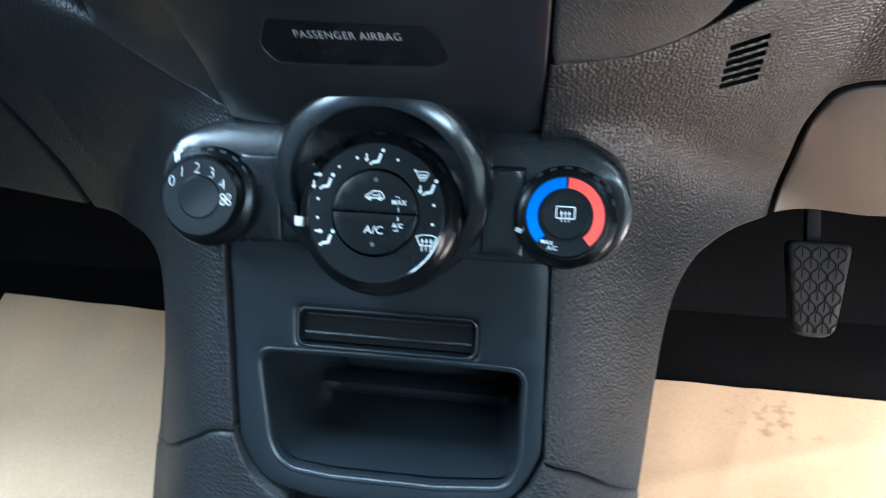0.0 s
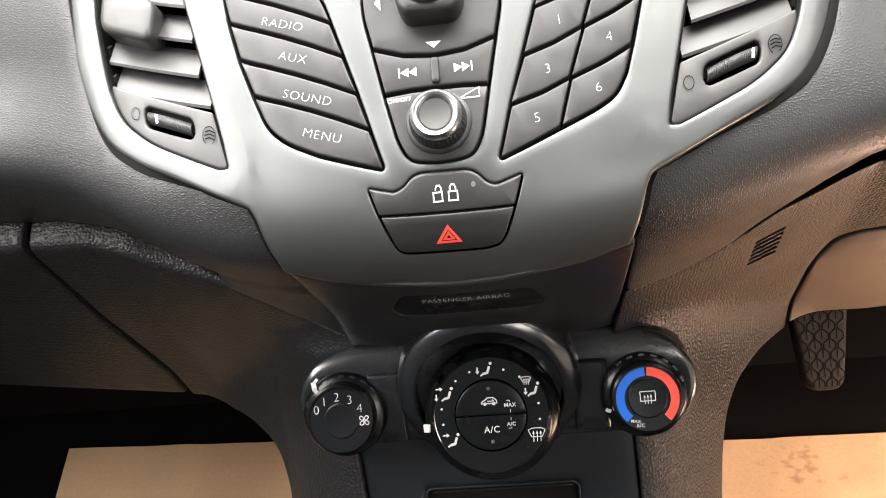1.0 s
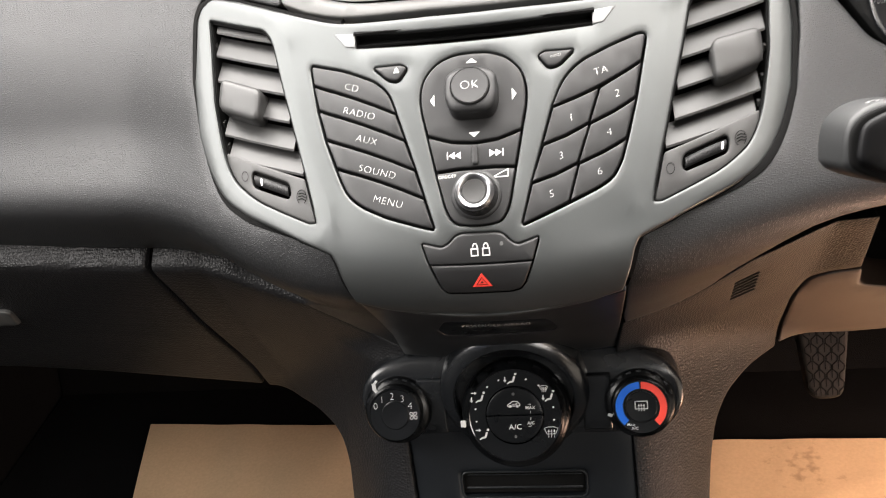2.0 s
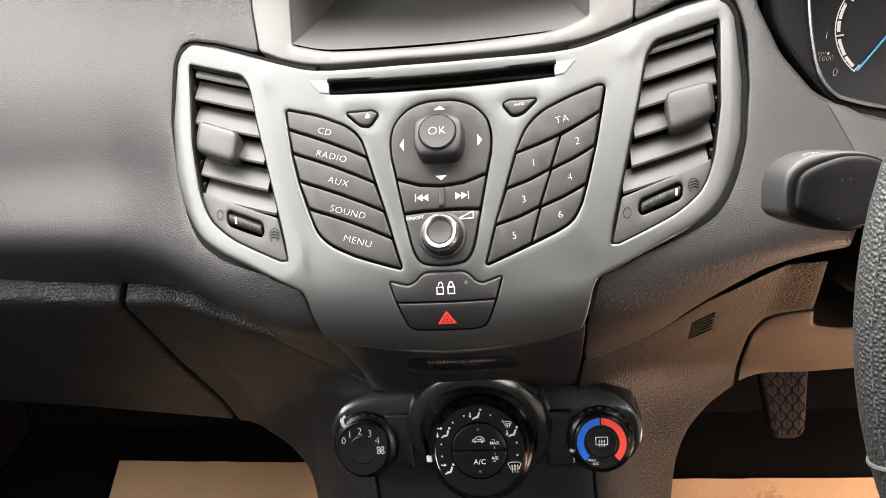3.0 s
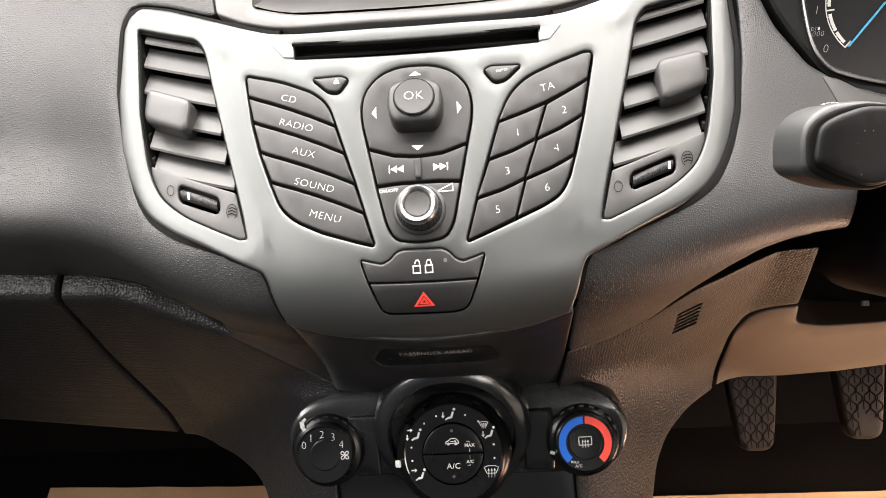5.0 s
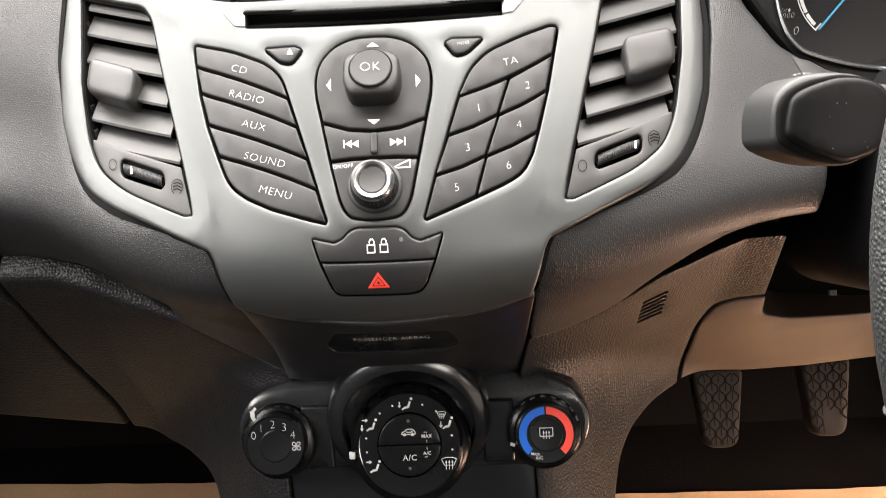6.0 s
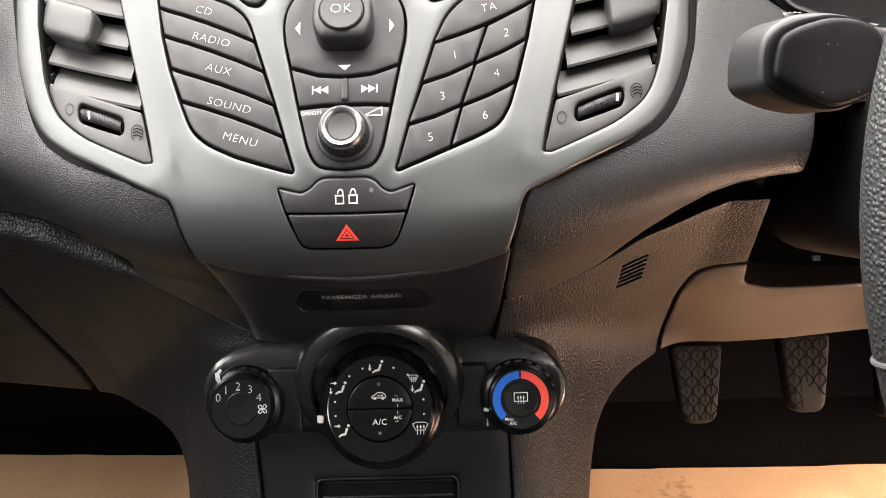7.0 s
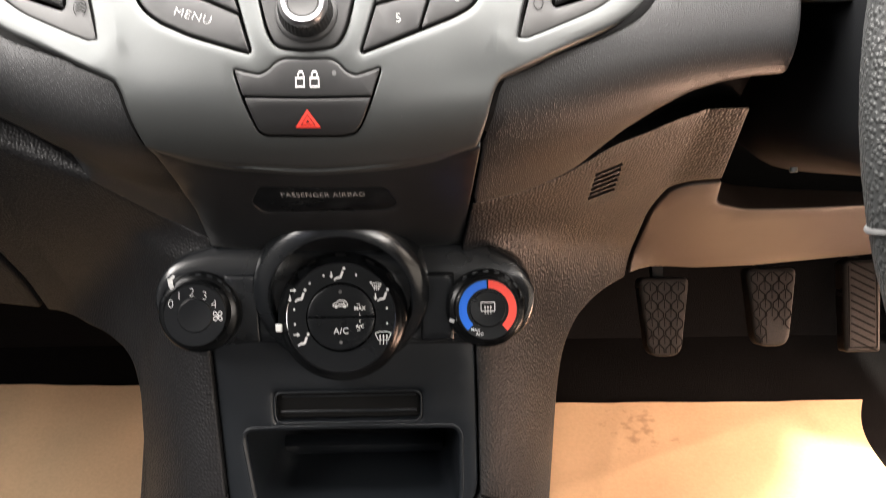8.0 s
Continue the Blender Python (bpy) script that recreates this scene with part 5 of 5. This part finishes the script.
tb.faces.new(lev[-1])
bmesh.ops.recalc_face_normals(tb, faces=tb.faces)
bmesh.ops.reverse_faces(tb, faces=tb.faces)
tro = add("storage_tray", tb, M_CONSOLE, console, "deep empty storage tray")
rb = bmesh.new()
box(rb, (-.047, .446, .250), (.059, .458, .2580))
bevel(rb, .003)
add("tray_rib", rb, M_CONSOLE, tro)
add("tray_lip", sheet(CONSOLE_S, grown(tray, 3.0), [grown(tray, .4)], edge=.0006, back=.004, step=.006, lift=.0002, hole_edge=.0020, hole_back=.008), M_CONSOLE, console, "raised rounded lip round the tray")
for nm, o, s_ in (("left", [(-66, 279, 1), (-77, 279, 6), (-95, 263, 6), (-120, 234.5), (-143.5, 209.3, 2), (-150, 175), (-155, 120), (-40, 120), (-40, 250), (-58, 262, 8)], GLOVE_S), ("right", [(78, 278.2, 1), (93, 268, 4), (101, 259), (113, 244), (125.2, 229.5, 2), (125, 200), (127, 120), (50, 120), (50, 250), (70, 262, 8)], KNEE_S)):
    add("console_base_side", sheet(s_, loop(o, 3, 6), edge=.0014, back=.03, step=.01), M_TRIM, console)
fb = bmesh.new()
box(fb, (-.062, -.10, .05), (.070, .42, .245), None)
bevel(fb, .03, 4)
for q in fb.verts:
    q.co.z -= max(0, .30 - q.co.y) * .12
add("console_base", fb, M_TRIM, console)

# ---- pedals ----


def pedal(at, w0, w1, h, label, wavy=True, worn=False):
    root = thing("pedal", at, label, "pedal", "driver pedals")
    P = Plane(at, 32)
    bm = sheet(P, loop([(-w0 / 2, h / 2, 8), (w0 / 2, h / 2, 8), (w1 / 2, -h / 2, 13 if wavy else 4), (-w1 / 2, -h / 2, 13 if wavy else 4)], 9, 4), edge=.004, back=.012, step=.006)
    pad = add("rubber_pad", bm, M_RUBBER, root, "worn ribbed rubber pad")
    n = 6
    if wavy:
        def fan_(u, v):
            return u * (1 + .30 * (v / h + .5)) * w1 / 34, v

        for i in range(n):
            u = (i - (n - 1) / 2) * 5.6
            sgn = 1 if i % 2 else -1
            pts = [fan_(u + (2.3 if (k // 2) % 2 else -1.9) * sgn, v) for k, v in enumerate(np.linspace(-h / 2 + 4, h / 2 - 4, 17)) if not (worn and v < -h * .16 - u * .9 and u > -4)]
            add("tread_groove", flat(P, [bar(a, b, 1.3) for a, b in zip(pts, pts[1:])], .0004), M_DARK, pad)
            uc = u + 2.8
            slits = [bar(fan_(uc, v - 4.6), fan_(uc, v + 4.6), .9) for v in np.linspace(-h / 2 + 4, h / 2 - 4, 17)[(1 if i % 2 else 3)::4] if i < n - 1 and not (worn and v < -h * .1 - u * .9 and u > -4)]
            if slits:
                add("tread_slit", flat(P, slits, .0004), M_DARK, pad)
    else:
        for i in range(11):
            v = -h / 2 + 8 + i * (h - 16) / 10
            add("tread_groove", flat(P, [bar((-w1 / 2 + 6, v + 6), (w1 / 2 - 6, v - 6), 1.8)], .0004), M_DARK, pad)
        add("tread_groove", flat(P, [bar((-w1 / 2 + 4, h / 2 - 6), (-w1 / 2 + 4, -h / 2 + 5), 1.2), bar((w1 / 2 - 4, h / 2 - 6), (w1 / 2 - 4, -h / 2 + 5), 1.2), bar((-w1 / 2 + 4, -h / 2 + 5), (w1 / 2 - 4, -h / 2 + 5), 1.2)], .0004), M_DARK, pad)
    arm = bmesh.new()
    box(arm, (-.006, .012, -.01), (.006, .024, .22))
    for q in arm.verts:
        q.co = P.at(q.co.x, q.co.z, -q.co.y) + Vector((-.012 if q.co.z > .1 else 0, .0, 0))
    bevel(arm, .002)
    add("pedal_arm", arm, M_SHROUD, root)
    return root


pedal((.290, .732, .142), 53, 34, 80, "worn dark rubber clutch pedal with a wavy tread")
pedal((.392, .722, .160), 52, 34, 78, "worn grey rubber brake pedal with a half-worn wavy tread", True, True)
pedal((.483, .722, .160), 40, 36, 92, "narrow accelerator pedal with diagonal ribs", False)

# ---- steering column ----
column = thing("steering_column", (.36, .45, .45), "black plastic steering column shroud", "steering column")
cb = bmesh.new()
L_ = []
for y, x0, x1, z0, z1 in ((.60, .238, .46, .40, .56), (.52, .240, .46, .412, .57), (.46, .246, .46, .440, .585), (.40, .262, .45, .462, .60), (.33, .285, .43, .49, .605)):
    ring = []
    for i in range(32):
        a = 2 * math.pi * i / 32
        c, s = math.cos(a), math.sin(a)
        sx_, sz_ = abs(c) ** .45 * (1 if c >= 0 else -1), abs(s) ** .45 * (1 if s >= 0 else -1)
        ring.append(cb.verts.new(((x0 + x1) / 2 + (x1 - x0) / 2 * sx_, y, (z0 + z1) / 2 + (z1 - z0) / 2 * sz_)))
    L_.append(ring)
for a, b in zip(L_, L_[1:]):
    for i in range(32):
        cb.faces.new([a[i], a[(i + 1) % 32], b[(i + 1) % 32], b[i]])
cb.faces.new(L_[-1])
cb.faces.new(L_[0][::-1])
bmesh.ops.recalc_face_normals(cb, faces=cb.faces)
add("lower_shroud", cb, M_SHROUD, column)
SC = Plane((.2475, .4535, .4485), -60)
add("screw", lathe(SC, 0, 0, [(2.2, -2), (2.2, .6), (1.7, .9), (.9, .6), (0, .5)], 20), M_SILVER, column, "small dull metal screw")

stalk = thing("indicator_stalk", (.30, .38, .585), "black plastic indicator stalk with a flat paddle end", "stalk")
ST = Plane((.172, .328, .600), 22, 10)
sk = sheet(ST, loop([(-20.0, -5, 3), (-19.4, 4), (-17, 11.2, 4), (-11, 15.6, 8), (-4, 17.4), (6, 17.2), (16.5, 15.2), (25, 10.5, 6), (60, 9), (110, 9), (110, -8), (60, -8), (25, -9, 6), (19, -14), (12, -16.6), (5.6, -17), (-5, -14.4), (-13, -11), (-18, -8, 3)], 4, 3), edge=.0035, back=.020, step=.004)
add("stalk_body", sk, M_STALK, stalk)
add("paddle_step", sheet(ST, loop([(-17.2, 7.5, 3), (-13.2, 12.4, 4), (-5, 15.2), (6, 16.2), (16, 14.4), (24.5, 10, 6), (27, 0, 8), (24, -9, 6), (18, -14.2), (6, -16.6), (-5, -13.6), (-13, -9.8), (-18.4, -5.6, 3), (-18, 2)], 4, 3), edge=.0012, back=.003, step=.004, lift=.0010), M_DARK, stalk, "dark groove round the paddle")
add("paddle", sheet(ST, loop([(-13, 10, 4), (-6, 12.8), (5, 14.9), (14.7, 13.8), (22.6, 10, 6), (25.6, 0, 8), (22.6, -8.8, 6), (17.5, -13.2), (6, -15.6), (-.6, -13.2), (-9, -9), (-16.4, -4, 3), (-15.2, 3)], 4, 3), edge=.0022, back=.005, step=.004, lift=.0034), M_PADDLE, stalk, "dark flat paddle end")
TOPS = Plane(ST.at(-.0105, .0168, -.0022), 58, 10)
add("stalk_mark", flat(TOPS, [poly([(0, 0), (1.7, .55), (1.8, -.4)]), bar((2.3, .3), (3.8, .5), .3), bar((4.3, .2), (5.6, .3), .55), bar((6.0, .1), (7.2, .1), .3)], .0012), M_LED, stalk)

wheel = thing("steering_wheel", (.354, .25, .58), "black leather steering wheel rim with stitching", "steering wheel")
WP = Plane((.354, .25, .58), 25)
wb = bmesh.new()
N, K_ = 96, 20
R0 = .178
rg = []
for i in range(N):
    a = 2 * math.pi * i / N
    ring = []
    for k in range(K_):
        b = 2 * math.pi * k / K_
        r = R0 + .0165 * math.cos(b)
        ring.append(wb.verts.new(WP.at(r * math.cos(a), r * math.sin(a), .0145 * math.sin(b))))
    rg.append(ring)
for i in range(N):
    for k in range(K_):
        wb.faces.new([rg[i][k], rg[(i + 1) % N][k], rg[(i + 1) % N][(k + 1) % K_], rg[i][(k + 1) % K_]])
bmesh.ops.recalc_face_normals(wb, faces=wb.faces)
add("rim", wb, M_LEATHER, wheel, "grained leather rim")
stitch = bmesh.new()
for i in range(220):
    a = 2 * math.pi * i / 220
    c, s = math.cos(a), math.sin(a)
    r_, h_ = R0 + .0138, .0082
    for q in box(stitch, (-.00025, -.0015, -.0004), (.00025, .0015, .0002)):
        q.co = WP.at((r_ + q.co.x) * c - q.co.y * s, (r_ + q.co.x) * s + q.co.y * c, h_ + q.co.z)
add("stitching", stitch, M_THREAD, wheel, "grey thread stitching")
seam = bmesh.new()
sr_ = []
for w, g in ((-.0011, -.0004), (-.0006, .0006), (0, .0009), (.0006, .0006), (.0011, -.0004)):
    a = radians(192) + w / R0
    sr_.append([seam.verts.new(WP.at((R0 + (.0165 + g) * math.cos(2 * math.pi * k / 28)) * math.cos(a), (R0 + (.0165 + g) * math.cos(2 * math.pi * k / 28)) * math.sin(a), (.0145 + g) * math.sin(2 * math.pi * k / 28))) for k in range(28)])
for a, b in zip(sr_, sr_[1:]):
    for k in range(28):
        seam.faces.new([a[k], b[k], b[(k + 1) % 28], a[(k + 1) % 28]])
bmesh.ops.recalc_face_normals(seam, faces=seam.faces)
add("rim_seam", seam, M_THREAD, wheel, "raised grey seam across the rim")
hub = lathe(WP, 0, 0, [(72, -40), (74, -12), (68, -2), (40, 4), (0, 6)], 48)
add("hub", hub, M_SHROUD, wheel)
for a in (0, 180, 270):
    sp = bmesh.new()
    box(sp, (.06, -.004, -.018), (.172, .010, .018))
    bevel(sp, .004)
    ca, sa = math.cos(radians(a)), math.sin(radians(a))
    for q in sp.verts:
        q.co = WP.at(q.co.x * ca - q.co.z * sa, q.co.x * sa + q.co.z * ca, -q.co.y - .012)
    add("spoke", sp, M_SHROUD, wheel)

# ---- instrument cluster ----
cluster = thing("instrument_cluster", (.30, .50, .58), "instrument cluster with a rev counter and cyan needle", "instrument cluster")
inner = [(214, 660, 10), (210.5, 632, 14), (209.2, 613, 12), (209.9, 599.4, 8), (213, 590.6, 8), (218.8, 584.6, 8), (233.4, 579.4, 10), (251, 574.6, 14), (280, 570), (400, 569, 20), (410, 600), (410, 670)]
outer_c = [(196, 665, 10), (188.3, 632, 14), (189, 617.5, 12), (196.6, 604.4, 8), (206, 592, 8), (213, 583.5, 8), (230, 572, 10), (251, 562, 14), (280, 556), (415, 552, 20), (425, 600), (425, 675)]
hood_c = Field(lambda x, z: pad_y(min(x, .26), z) + .003, 20)
add("bezel", sheet(hood_c, loop(outer_c, 8, 5), [loop(inner, 8, 5)], edge=.006, back=.02, step=.006, lift=.002, hole_edge=.005, hole_back=.03), M_DARK, cluster, "black cluster surround")
add("bezel_rim", sheet(hood_c, grown([(*p[:2], 8) for p in inner], 2.4), [grown([(*p[:2], 8) for p in inner], -.2)], edge=.0011, back=.004, step=.006, lift=.0035, hole_edge=.001, hole_back=.02), M_SATIN, cluster, "thin satin rim inside the cluster surround")
DIAL = Plane((.25, .512, .60), 24)
add("dial_plate", sheet(DIAL, loop([(-60, 90), (-60, -50), (170, -50), (170, 90)], 2, 20), edge=.001, back=.003, step=.03), M_CLUSTER, cluster)
c0 = (9, 8)
tk = []
for i in range(0, 21):
    a = radians(226 - i * 42 / 6)
    r0, r1 = (27.5, 32) if i % 6 == 0 else (29.8, 32)
    tk.append(bar((c0[0] + r0 * math.cos(a), c0[1] + r0 * math.sin(a)), (c0[0] + r1 * math.cos(a), c0[1] + r1 * math.sin(a)), .8 if i % 6 == 0 else .4))
add("scale_ticks", flat(DIAL, tk + arc_band(c0[0], c0[1], 31.8, 32.4, 86, 227, 40), .0005), M_DIALPRINT, cluster)
for a0, a1 in ((222, 208.5), (206.5, 188), (180, 168), (166, 150), (142, 130)):
    add("scale_band", flat(DIAL, arc_band(c0[0], c0[1], 29.4, 31.2, a1, a0, 12), .0006), M_GREYPRINT, cluster)
lettering("numeral", "0", DIAL, -24.1, -15.3, 4.7, M_DIALPRINT, cluster, shear=.2, h=.0005)
lettering("numeral", "1", DIAL, -28.4, 6.3, 4.7, M_DIALPRINT, cluster, shear=.2, h=.0005)
lettering("legend", "rpm", DIAL, -30, -3.4, 3.0, M_GREYPRINT, cluster, shear=.2, h=.0005)
lettering("legend", "1000", DIAL, -29, -6.7, 3.0, M_GREYPRINT, cluster, shear=.2, h=.0005)
add("needle", sheet_bars(DIAL, [bar((c0[0] + 31 * math.cos(radians(228)), c0[1] + 31 * math.sin(radians(228))), c0, .8)], .0022), M_NEEDLE, cluster, "cyan needle")
